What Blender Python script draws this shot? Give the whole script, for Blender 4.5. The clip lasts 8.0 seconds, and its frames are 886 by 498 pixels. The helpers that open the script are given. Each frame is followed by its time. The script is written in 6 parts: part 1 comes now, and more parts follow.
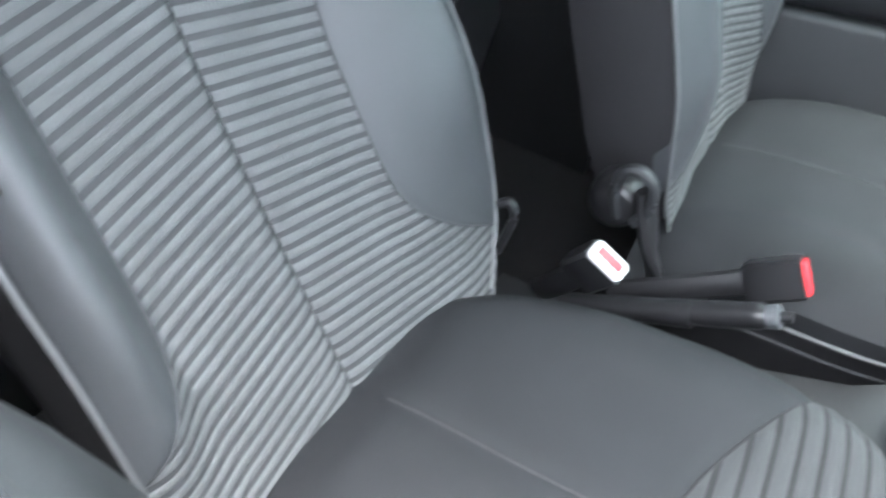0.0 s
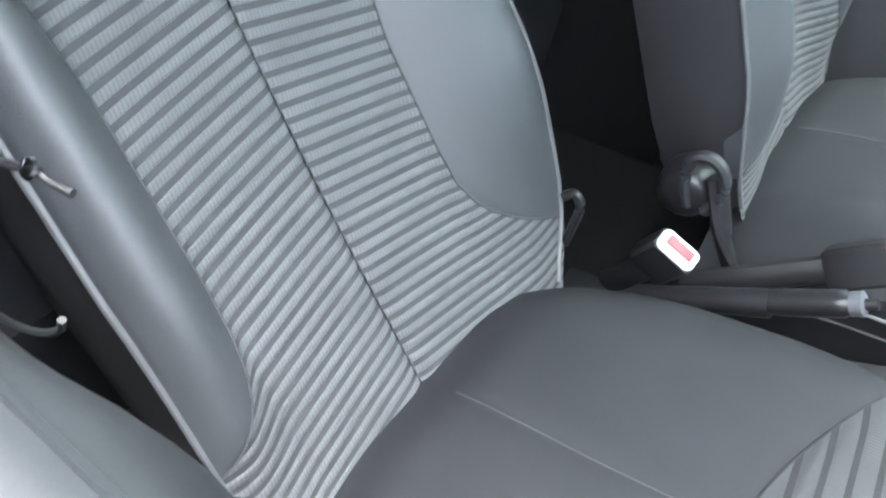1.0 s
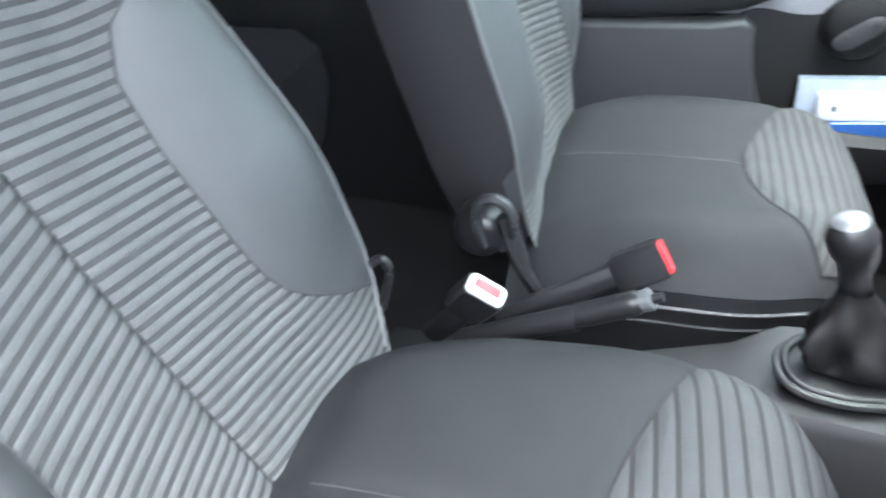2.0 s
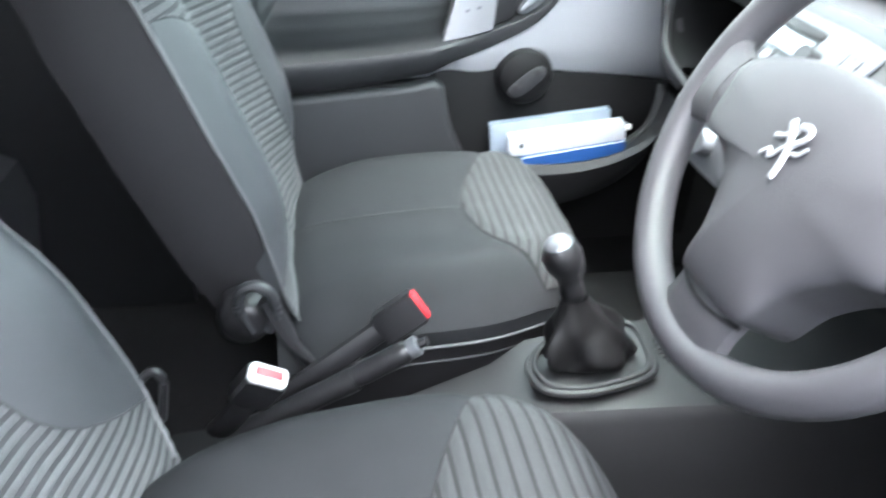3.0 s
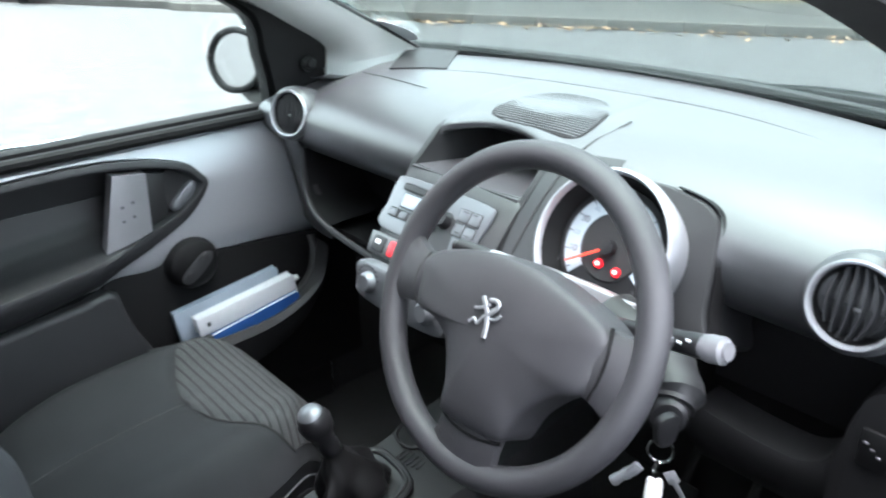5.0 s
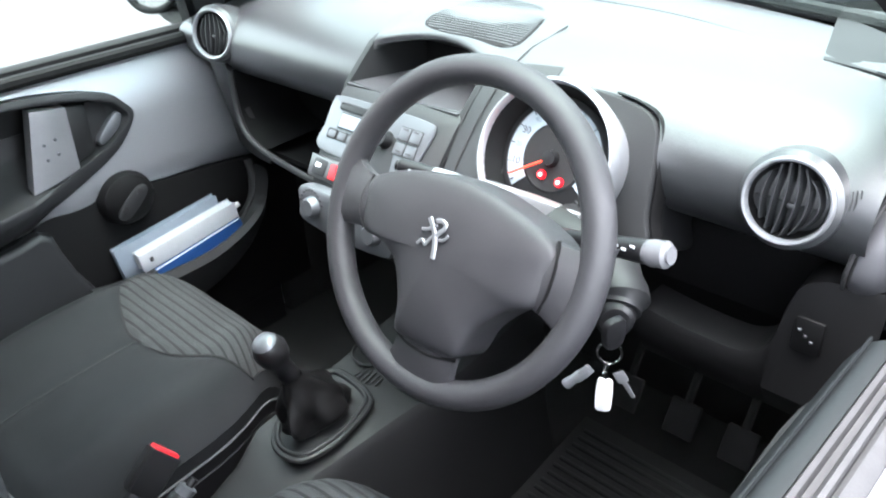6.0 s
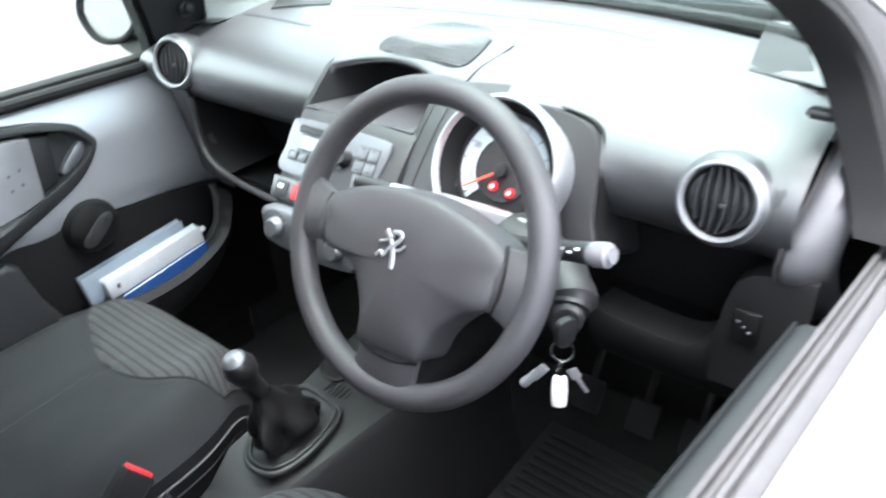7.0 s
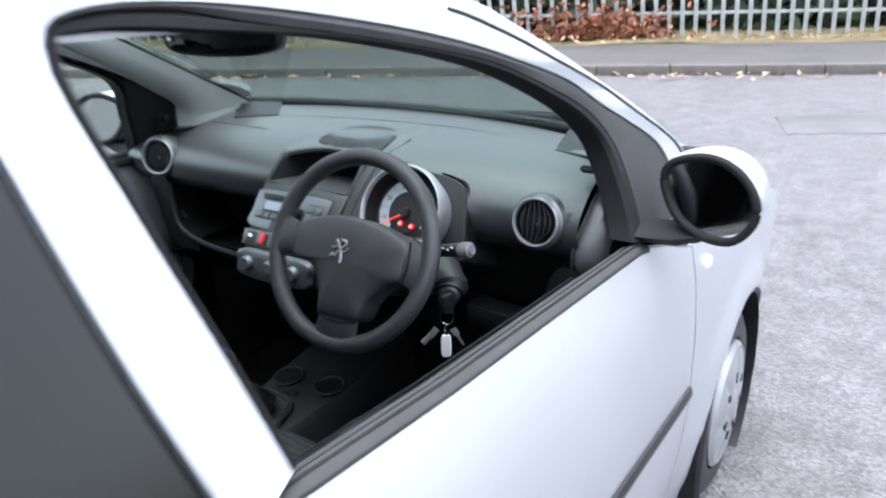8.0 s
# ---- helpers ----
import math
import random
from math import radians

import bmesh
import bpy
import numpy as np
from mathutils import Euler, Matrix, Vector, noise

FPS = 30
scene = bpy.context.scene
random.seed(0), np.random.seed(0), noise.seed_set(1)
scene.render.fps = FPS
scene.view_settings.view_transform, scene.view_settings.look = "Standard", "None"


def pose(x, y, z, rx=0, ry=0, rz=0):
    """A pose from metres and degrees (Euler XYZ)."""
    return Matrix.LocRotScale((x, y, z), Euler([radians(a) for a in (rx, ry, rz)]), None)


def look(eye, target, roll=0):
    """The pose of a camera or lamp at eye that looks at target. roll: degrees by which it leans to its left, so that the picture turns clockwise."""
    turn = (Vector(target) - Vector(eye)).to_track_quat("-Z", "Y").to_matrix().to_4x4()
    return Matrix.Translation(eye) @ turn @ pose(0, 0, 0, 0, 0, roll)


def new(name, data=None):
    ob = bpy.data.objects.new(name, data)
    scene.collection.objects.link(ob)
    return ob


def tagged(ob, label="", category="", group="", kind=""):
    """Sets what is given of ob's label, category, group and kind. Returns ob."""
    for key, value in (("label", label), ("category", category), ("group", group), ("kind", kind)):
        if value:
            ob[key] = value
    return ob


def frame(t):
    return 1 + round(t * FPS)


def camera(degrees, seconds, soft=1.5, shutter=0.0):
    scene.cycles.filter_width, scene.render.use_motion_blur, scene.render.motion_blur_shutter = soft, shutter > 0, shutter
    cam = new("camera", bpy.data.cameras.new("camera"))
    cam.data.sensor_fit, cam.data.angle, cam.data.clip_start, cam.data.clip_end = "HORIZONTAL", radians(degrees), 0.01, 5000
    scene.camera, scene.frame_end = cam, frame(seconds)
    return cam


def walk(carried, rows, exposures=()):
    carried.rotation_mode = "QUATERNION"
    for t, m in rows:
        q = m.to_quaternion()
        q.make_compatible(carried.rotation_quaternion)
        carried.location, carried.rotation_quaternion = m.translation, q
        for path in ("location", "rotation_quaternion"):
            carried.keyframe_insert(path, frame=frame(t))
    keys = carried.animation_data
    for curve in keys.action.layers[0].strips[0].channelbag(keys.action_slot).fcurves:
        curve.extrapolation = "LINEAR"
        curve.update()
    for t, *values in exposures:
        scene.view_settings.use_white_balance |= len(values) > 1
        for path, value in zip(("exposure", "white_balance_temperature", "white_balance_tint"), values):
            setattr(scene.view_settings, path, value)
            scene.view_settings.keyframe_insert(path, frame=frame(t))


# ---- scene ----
cam = camera(61.50, 8.0, soft=2.0, shutter=0.5)
PATH = [
    (0, (0.6904, -1.1959, 1.1216), (-0.3160, -1.6769, 0.1188), 8.60),
    (0.5, (0.6877, -1.1907, 1.1158), (-0.1798, -1.7840, 0.0456), 4.44),
    (1, (0.6906, -1.1878, 1.1185), (-0.2382, -1.7896, 0.1061), 2.08),
    (1.5, (0.6934, -1.1847, 1.1269), (-0.3331, -1.7140, 0.1698), 1.31),
    (2, (0.6954, -1.1827, 1.1374), (-0.4580, -1.4876, 0.2281), 0.56),
    (2.2, (0.7056, -1.1468, 1.1366), (-0.4837, -1.3875, 0.2546), -1.05),
    (3.3, (0.7335, -1.2219, 1.2138), (-0.5169, -0.8954, 0.4523), 3.03),
    (3.5, (0.7342, -1.2232, 1.2336), (-0.5223, -0.8513, 0.5038), 2.80),
    (4, (0.7486, -1.2846, 1.2827), (-0.4905, -0.7342, 0.6409), 2.05),
    (4.5, (0.7594, -1.3259, 1.3175), (-0.3906, -0.5598, 0.7340), 0.72),
    (5, (0.7727, -1.3601, 1.3476), (-0.2592, -0.4653, 0.7275), -1.47),
    (5.2, (0.7645, -1.3616, 1.3542), (-0.2243, -0.4428, 0.6998), -2.17),
    (6.3, (0.7670, -1.3525, 1.3565), (-0.1217, -0.4492, 0.5539), -3.63),
    (6.5, (0.7708, -1.3599, 1.3563), (-0.1156, -0.4556, 0.5521), -3.81),
    (7, (0.8048, -1.3770, 1.3688), (-0.0590, -0.4095, 0.6152), -4.19),
    (7.5, (0.9454, -1.4881, 1.3855), (0.1742, -0.3775, 0.7360), -1.52),
    (8, (1.1149, -1.8098, 1.4423), (0.3505, -0.6404, 0.8961), -1.99),
]
EXPO = [(0, 4.75, 6150, 10), (2, 4.95, 6150, 10), (3.5, 4.78, 6250, 10), (4, 4.24, 6200, 10), (4.5, 3.78, 6150, 10), (5, 3.46, 6150, 10), (6.5, 3.9, 6300, 10), (7, 3.86, 6300, 10), (7.5, 3.28, 6130, 10), (8, 2.18, 5980, 10)]
walk(cam, [(t, look(eye, target, roll)) for t, eye, target, roll in PATH], EXPO)

# ---- world and light ----
wd = bpy.data.worlds.new("overcast")
scene.world = wd
wd.use_nodes = True
nt = wd.node_tree
bgn = nt.nodes["Background"]
sky = nt.nodes.new("ShaderNodeTexSky")
sky.sky_type = "NISHITA"
sky.sun_disc = False
sky.sun_elevation, sky.sun_rotation = radians(86), radians(70)
sky.dust_density, sky.air_density = 4.0, 1.2
hsv = nt.nodes.new("ShaderNodeHueSaturation")
hsv.inputs["Saturation"].default_value = 0.28
nt.links.new(sky.outputs[0], hsv.inputs["Color"])
# an overcast sky is three times as bright overhead as at the horizon
wco, wsep, wmap, wmul = nt.nodes.new("ShaderNodeTexCoord"), nt.nodes.new("ShaderNodeSeparateXYZ"), nt.nodes.new("ShaderNodeMapRange"), nt.nodes.new("ShaderNodeVectorMath")
nt.links.new(wco.outputs["Generated"], wsep.inputs[0])
nt.links.new(wsep.outputs["Z"], wmap.inputs["Value"])
wmap.inputs["To Min"].default_value, wmap.inputs["To Max"].default_value = 1.0, 1.35
wmul.operation = "MULTIPLY"
nt.links.new(hsv.outputs[0], wmul.inputs[0])
nt.links.new(wmap.outputs[0], wmul.inputs[1])
nt.links.new(wmul.outputs[0], bgn.inputs["Color"])
bgn.inputs["Strength"].default_value = 0.15
sun = new("sun", bpy.data.lights.new("sun", "SUN"))
sun.data.energy, sun.data.angle, sun.data.color = 0.5, radians(80), (1.0, 0.97, 0.93)
sun.matrix_world = look((0.3, 0.1, 5.8), (0, 0, 0))

# ---- materials ----
MATS = {}


def mat(name, color, rough=0.5, metal=0.0, vary=0.12, scale=30.0, bump=0.0, fine=400.0, coat=0.0, spec=0.5, island=0.0):
    """A procedural surface: a base colour with stains at one scale, and grain and relief at a finer one."""
    m = bpy.data.materials.new(name)
    m.use_nodes = True
    n, l = m.node_tree.nodes, m.node_tree.links
    b = n["Principled BSDF"]
    b.inputs["Roughness"].default_value, b.inputs["Metallic"].default_value = rough, metal
    b.inputs["Coat Weight"].default_value, b.inputs["Specular IOR Level"].default_value = coat, spec
    b.inputs["Coat Roughness"].default_value = min(0.3, rough) if rough < 0.34 or bump < 0.1 else 0.28
    co = n.new("ShaderNodeTexCoord")
    n1, n2 = n.new("ShaderNodeTexNoise"), n.new("ShaderNodeTexNoise")
    n1.inputs["Scale"].default_value, n1.inputs["Detail"].default_value = scale, 5
    n2.inputs["Scale"].default_value, n2.inputs["Detail"].default_value = fine, 3
    for q in (n1, n2):
        l.new(co.outputs["Object"], q.inputs["Vector"])
    mixf = n.new("ShaderNodeMath")
    mixf.operation = "MULTIPLY_ADD"
    mixf.inputs[1].default_value = 0.4
    l.new(n2.outputs["Fac"], mixf.inputs[0])
    l.new(n1.outputs["Fac"], mixf.inputs[2])
    ramp = n.new("ShaderNodeValToRGB")
    lo, hi = ramp.color_ramp.elements
    lo.position, hi.position = 0.4, 1.0
    lo.color = (*[max(0, c * (1 - vary)) for c in color], 1)
    hi.color = (*[min(1, c * (1 + vary)) for c in color], 1)
    l.new(mixf.outputs[0], ramp.inputs["Fac"])
    out = ramp.outputs["Color"]
    if island:
        g, h = n.new("ShaderNodeNewGeometry"), n.new("ShaderNodeHueSaturation")
        mr = n.new("ShaderNodeMapRange")
        mr.inputs["To Min"].default_value, mr.inputs["To Max"].default_value = 1 - island, 1 + island
        l.new(g.outputs["Random Per Island"], mr.inputs["Value"])
        l.new(mr.outputs[0], h.inputs["Value"])
        l.new(out, h.inputs["Color"])
        out = h.outputs[0]
    l.new(out, b.inputs["Base Color"])
    rr = n.new("ShaderNodeMapRange")
    rr.inputs["To Min"].default_value, rr.inputs["To Max"].default_value = max(0.02, rough - 0.07), min(1, rough + 0.07)
    l.new(n1.outputs["Fac"], rr.inputs["Value"])
    l.new(rr.outputs[0], b.inputs["Roughness"])
    if bump:
        bn = n.new("ShaderNodeBump")
        bn.inputs["Strength"].default_value, bn.inputs["Distance"].default_value = bump, 0.002
        l.new(n2.outputs["Fac"], bn.inputs["Height"])
        l.new(bn.outputs[0], b.inputs["Normal"])
    MATS[name] = m
    return m


def glow(name, color, strength):
    m = mat(name, color, 0.4)
    b = m.node_tree.nodes["Principled BSDF"]
    b.inputs["Emission Color"].default_value, b.inputs["Emission Strength"].default_value = (*color, 1), strength
    return m


def glass(name, color, rough=0.02, gloss=0.25, least=0.03):
    """Thin clear pane: mostly see-through with a gloss on top."""
    m = bpy.data.materials.new(name)
    m.use_nodes = True
    n, l = m.node_tree.nodes, m.node_tree.links
    n.remove(n["Principled BSDF"])
    t, g, x, f = n.new("ShaderNodeBsdfTransparent"), n.new("ShaderNodeBsdfGlossy"), n.new("ShaderNodeMixShader"), n.new("ShaderNodeLayerWeight")
    t.inputs[0].default_value = (*color, 1)
    g.inputs["Roughness"].default_value = rough
    f.inputs["Blend"].default_value = 0.25
    k = n.new("ShaderNodeMapRange")
    k.inputs["To Min"].default_value, k.inputs["To Max"].default_value = least, gloss
    l.new(f.outputs["Facing"], k.inputs["Value"])
    l.new(k.outputs[0], x.inputs[0]), l.new(t.outputs[0], x.inputs[1]), l.new(g.outputs[0], x.inputs[2])
    l.new(x.outputs[0], n["Material Output"].inputs[0])
    MATS[name] = m
    return m


PAINT = mat("silver_paint", (0.56, 0.585, 0.62), 0.38, 0.75, 0.04, 3, 0.02, 900, coat=0.6)
DASH = mat("dash_plastic", (0.028, 0.0294, 0.0317), 0.33, 0, 0.12, 12, 0.2, 700, spec=1.0, coat=0.5)
BLACKP = mat("black_plastic", (0.010, 0.010, 0.011), 0.38, 0, 0.2, 18, 0.12, 500, spec=0.4)
TRIM = mat("door_trim_plastic", (0.020, 0.0209, 0.0226), 0.48, 0, 0.15, 10, 0.2, 600)
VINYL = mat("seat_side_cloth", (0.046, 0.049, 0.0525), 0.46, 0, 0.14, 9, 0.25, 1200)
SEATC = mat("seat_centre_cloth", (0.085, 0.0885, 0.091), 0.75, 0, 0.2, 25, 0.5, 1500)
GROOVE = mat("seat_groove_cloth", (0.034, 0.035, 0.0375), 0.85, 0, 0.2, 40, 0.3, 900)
# the bolsters' cloth again, with the low cabin's shade put into the colour
CUSH = mat("seat_cushion_cloth_shaded", (0.0165, 0.0174, 0.0192), 0.66, 0, 0.25, 9, 0.45, 1200, spec=0.18)
# blue-grey plastic made near black: shade at the driver window is in the colour
DCAP = mat("door_cap_shaded", (0.009, 0.0106, 0.0114), 0.5, 0, 0.2, 9, 0.05, 500, spec=0.22)
ENDP = mat("dash_end_plastic", (0.06, 0.06, 0.065), 0.5, 0, 0.1, 12, 0.18, 700)
STALKE = mat("stalk_end_plastic", (0.12, 0.12, 0.128), 0.4, 0, 0.08, 30, 0.05)
# shaded copies of the backrest's groove and ribbed cloth, for the cushion patch
PGROOVE = mat("patch_groove_cloth_shaded", (0.0078, 0.0079, 0.0086), 0.9, 0, 0.2, 40, 0.3, 900)
PATCHC = mat("patch_cloth_shaded", (0.023, 0.0242, 0.0262), 0.7, 0, 0.2, 30, 0.5, 1500)
PILLAR = mat("pale_pillar_trim", (0.84, 0.86, 0.84), 0.6, 0, 0.06, 12, 0.1)
PIPE = mat("grey_piping", (0.085, 0.087, 0.09), 0.5, 0, 0.1, 60, 0.1)
BACKC = mat("seat_back_cloth", (0.011, 0.0105, 0.012), 0.8, 0, 0.2, 30, 0.3, 900)
WHEELM = mat("steering_leather", (0.031, 0.0305, 0.0335), 0.44, 0, 0.12, 20, 0.3, 1100)
SILVERP = mat("silver_trim", (0.38, 0.39, 0.41), 0.36, 0.7, 0.06, 30, 0.03)
CONSOLE = mat("console_silver", (0.15, 0.158, 0.17), 0.34, 0.6, 0.06, 20, 0.04)
CHROME = mat("chrome", (0.8, 0.8, 0.8), 0.12, 1.0, 0.03, 40)
RUBBER = mat("rubber", (0.02, 0.02, 0.021), 0.62, 0, 0.25, 25, 0.2, 300)
SEAL = mat("window_seal", (0.036, 0.0355, 0.037), 0.7, 0, 0.2, 40, 0.15, 400, spec=0.25)
CONS = mat("console_plastic", (0.0095, 0.0098, 0.0107), 0.5, 0, 0.15, 12, 0.2, 600)
# black plastic, taken near zero to carry the shade of recesses and footwell
FOOTP = mat("black_shaded_plastic", (0.005, 0.005, 0.0054), 0.6, 0, 0.2, 18, 0.12, 500, spec=0.18)
CARPET = mat("carpet", (0.012, 0.012, 0.013), 0.95, 0, 0.4, 60, 0.8, 1200)
WHITE = mat("white_plastic", (0.78, 0.78, 0.78), 0.4, 0, 0.04, 40)
PAPER = mat("white_paper", (0.50, 0.52, 0.55), 0.6, 0, 0.05, 40)
GREYP = mat("grey_booklet", (0.22, 0.26, 0.31), 0.5, 0, 0.08, 30)
BLUE = mat("blue_booklet", (0.012, 0.05, 0.17), 0.4, 0, 0.1, 30)
RED = mat("red_plastic", (0.62, 0.03, 0.04), 0.35, 0, 0.08, 40)
REDLIT = glow("lit_warning", (1.0, 0.08, 0.07), 3.0)
# weak emission for the bloom round the warning lamps
REDDIM = glow("warning_halo", (1.0, 0.01, 0.02), 0.12)
# red needle colour with added emission, to stand out in the dim dial
NEEDLE = glow("needle_red_glow", (1.0, 0.06, 0.03), 0.15)
DIALW = mat("dial_white", (0.34, 0.385, 0.43), 0.5, 0, 0.03)
PRINT = mat("dark_print", (0.05, 0.05, 0.055), 0.6, 0, 0.05)
LIGHTP = mat("light_print", (0.62, 0.63, 0.65), 0.5, 0, 0.05)
CLEAR = glass("clear_glass", (0.78, 0.84, 0.81))
SCREEN = glass("screen_glass", (0.60, 0.67, 0.645))
TINT = glass("tinted_glass", (0.006, 0.0065, 0.0075), 0.06, 0.28, 0.035)
MIRROR = mat("mirror_glass", (0.6, 0.6, 0.6), 0.03, 1.0, 0.02)
FRAMEP = mat("matt_black_frame", (0.010, 0.010, 0.0105), 0.7, 0, 0.2, 25, 0.15, 400, spec=0.18)
SAIL = mat("matt_grey_frame", (0.030, 0.0295, 0.031), 0.65, 0, 0.2, 25, 0.2, 400, spec=0.22)
ASPHALT = mat("asphalt", (0.084, 0.079, 0.083), 0.58, 0, 0.5, 7, 2.2, 75)


def speckle(m, scale, dark, light, bump):
    """Adds stones: a cell pattern that lightens some and darkens others, with relief."""
    n, l = m.node_tree.nodes, m.node_tree.links
    b = n["Principled BSDF"]
    src = b.inputs["Base Color"].links[0].from_socket
    co, v, mr, mx = n.new("ShaderNodeTexCoord"), n.new("ShaderNodeTexVoronoi"), n.new("ShaderNodeMapRange"), n.new("ShaderNodeMix")
    v.inputs["Scale"].default_value = scale
    l.new(co.outputs["Object"], v.inputs["Vector"])
    sep = n.new("ShaderNodeSeparateColor")
    l.new(v.outputs["Color"], sep.inputs[0])
    mr.inputs["To Min"].default_value, mr.inputs["To Max"].default_value = dark, light
    l.new(sep.outputs[0], mr.inputs["Value"])
    mx.data_type, mx.blend_type = "RGBA", "MULTIPLY"
    mx.inputs["Factor"].default_value = 1
    l.new(src, mx.inputs["A"]), l.new(mr.outputs[0], mx.inputs["B"])
    l.new(mx.outputs["Result"], b.inputs["Base Color"])
    bp = n.new("ShaderNodeBump")
    bp.inputs["Strength"].default_value, bp.inputs["Distance"].default_value = bump, 0.01
    l.new(v.outputs["Distance"], bp.inputs["Height"])
    l.new(bp.outputs[0], b.inputs["Normal"])


def weave(m, scale, depth):
    """Adds the slanting stitch of a woven cloth."""
    n, l = m.node_tree.nodes, m.node_tree.links
    b = n["Principled BSDF"]
    src = b.inputs["Base Color"].links[0].from_socket
    co, mp, w, mr, mx = n.new("ShaderNodeTexCoord"), n.new("ShaderNodeMapping"), n.new("ShaderNodeTexWave"), n.new("ShaderNodeMapRange"), n.new("ShaderNodeMix")
    mp.inputs["Rotation"].default_value = (0, radians(9), 0)
    w.inputs["Scale"].default_value, w.inputs["Distortion"].default_value, w.inputs["Detail"].default_value = scale, 0.5, 2
    l.new(co.outputs["Object"], mp.inputs["Vector"]), l.new(mp.outputs[0], w.inputs["Vector"])
    mr.inputs["To Min"].default_value, mr.inputs["To Max"].default_value = 1 - depth, 1 + depth
    l.new(w.outputs["Fac"], mr.inputs["Value"])
    mx.data_type, mx.blend_type = "RGBA", "MULTIPLY"
    mx.inputs["Factor"].default_value = 1
    l.new(src, mx.inputs["A"]), l.new(mr.outputs[0], mx.inputs["B"])
    l.new(mx.outputs["Result"], b.inputs["Base Color"])


speckle(ASPHALT, 85, 0.6, 1.4, 0.7)
weave(SEATC, 90, 0.17)
weave(PATCHC, 130, 0.3)
PATCH = mat("asphalt_patch", (0.074, 0.07, 0.072), 0.6, 0, 0.35, 3, 1.0, 60)
KERB = mat("kerb_concrete", (0.085, 0.077, 0.07), 0.8, 0, 0.3, 8, 0.6, 90)
PAVE = mat("footway_tarmac", (0.05, 0.045, 0.043), 0.75, 0, 0.35, 2, 0.8, 60)
SOIL = mat("verge_soil", (0.12, 0.095, 0.045), 0.95, 0, 0.6, 3, 1.0, 30)
GALV = mat("galvanised_steel", (0.36, 0.385, 0.38), 0.55, 0.3, 0.3, 6, 0.1)
LEAF = mat("fallen_leaf", (0.32, 0.2, 0.12), 0.8, 0, 0.3, 20, 0.2, island=0.5)
RUST = mat("bracken", (0.22, 0.085, 0.045), 0.9, 0, 0.4, 20, 0.2, island=0.4)
GREENL = mat("dark_foliage", (0.035, 0.05, 0.028), 0.9, 0, 0.4, 6, 0.2, island=0.5)


# ---- mesh helpers ----
def thing(name, at=(0, 0, 0), label="", category="", group="", kind=""):
    ob = new(name)
    ob.empty_display_size = 0.05
    ob.location = at
    return tagged(ob, label, category, group, kind)


def part(name, bm, material, parent=None, label="", smooth=True):
    """Links a bmesh, made in world places, as one mesh object under a thing or a part."""
    me = bpy.data.meshes.new(name)
    bmesh.ops.recalc_face_normals(bm, faces=bm.faces[:])
    if smooth:
        for f in bm.faces:
            f.smooth = True
        for e in bm.edges:
            e.smooth = not (len(e.link_faces) == 2 and e.calc_face_angle(0) > radians(38))
    bm.to_mesh(me)
    bm.free()
    me.materials.append(material)
    ob = new(name, me)
    if parent:
        ob.parent = parent
        ob.matrix_parent_inverse = Matrix.Translation(parent.location).inverted() if parent.type == 'EMPTY' else Matrix()
    return tagged(ob, label)


def loft(rings, closed=True, caps=True, loop=False):
    """A skin over rings of equal count. closed: each ring is a loop; loop: the last ring joins the first."""
    bm = bmesh.new()
    vs = [[bm.verts.new(p) for p in r] for r in rings]
    n = len(rings[0])
    pairs = list(zip(vs, vs[1:])) + ([(vs[-1], vs[0])] if loop else [])
    for a, b in pairs:
        for i in range(n if closed else n - 1):
            j = (i + 1) % n
            try:
                bm.faces.new((a[i], a[j], b[j], b[i]))
            except ValueError:
                pass
    if caps and closed and not loop:
        bm.faces.new(vs[0][::-1]), bm.faces.new(vs[-1])
    return bm


def spline(pts, n, loop=False):
    """n points along a smooth curve through pts (Catmull-Rom)."""
    P = [Vector(p) for p in pts]
    m = len(P)
    segs = m if loop else m - 1
    out = []
    for k in range(n):
        u = k * segs / (n if loop else n - 1)
        i = min(int(u), segs - 1)
        f = u - i
        if loop:
            a, b, c, d = P[(i - 1) % m], P[i % m], P[(i + 1) % m], P[(i + 2) % m]
        else:
            b, c = P[i], P[i + 1]
            a = P[i - 1] if i > 0 else b * 2 - c
            d = P[i + 2] if i + 2 < m else c * 2 - b
        out.append(0.5 * (2 * b + (c - a) * f + (2 * a - 5 * b + 4 * c - d) * f * f + (3 * b - a - 3 * c + d) * f * f * f))
    return out


def tube(pts, radius, segs=10, loop=False, flat=1.0, up=(0, 0, 1), n=None):
    """A round or flattened bar along a curve; radius is a number or one per point."""
    P = spline(pts, n, loop) if n else [Vector(p) for p in pts]
    rings = []
    for i, p in enumerate(P):
        a = P[i - 1] if (i or loop) else p
        b = P[(i + 1) % len(P)] if (loop or i + 1 < len(P)) else p
        t = (b - a).normalized()
        s = t.cross(Vector(up))
        if s.length < 1e-4:
            s = t.cross(Vector((1, 0, 0.1)))
        s.normalize()
        w = s.cross(t).normalized()
        r = radius[min(len(radius) - 1, i * len(radius) // len(P))] if isinstance(radius, (list, tuple)) else radius
        rings.append([p + s * r * math.cos(2 * math.pi * k / segs) + w * r * flat * math.sin(2 * math.pi * k / segs) for k in range(segs)])
    return loft(rings, loop=loop)


def lathe(profile, m, segs=32, close=True):
    """Turns a profile of (radius, height) round the z axis of m."""
    rings = [[m @ Vector((r * math.cos(2 * math.pi * k / segs), r * math.sin(2 * math.pi * k / segs), h)) for k in range(segs)] for r, h in profile]
    return loft(rings, caps=close)


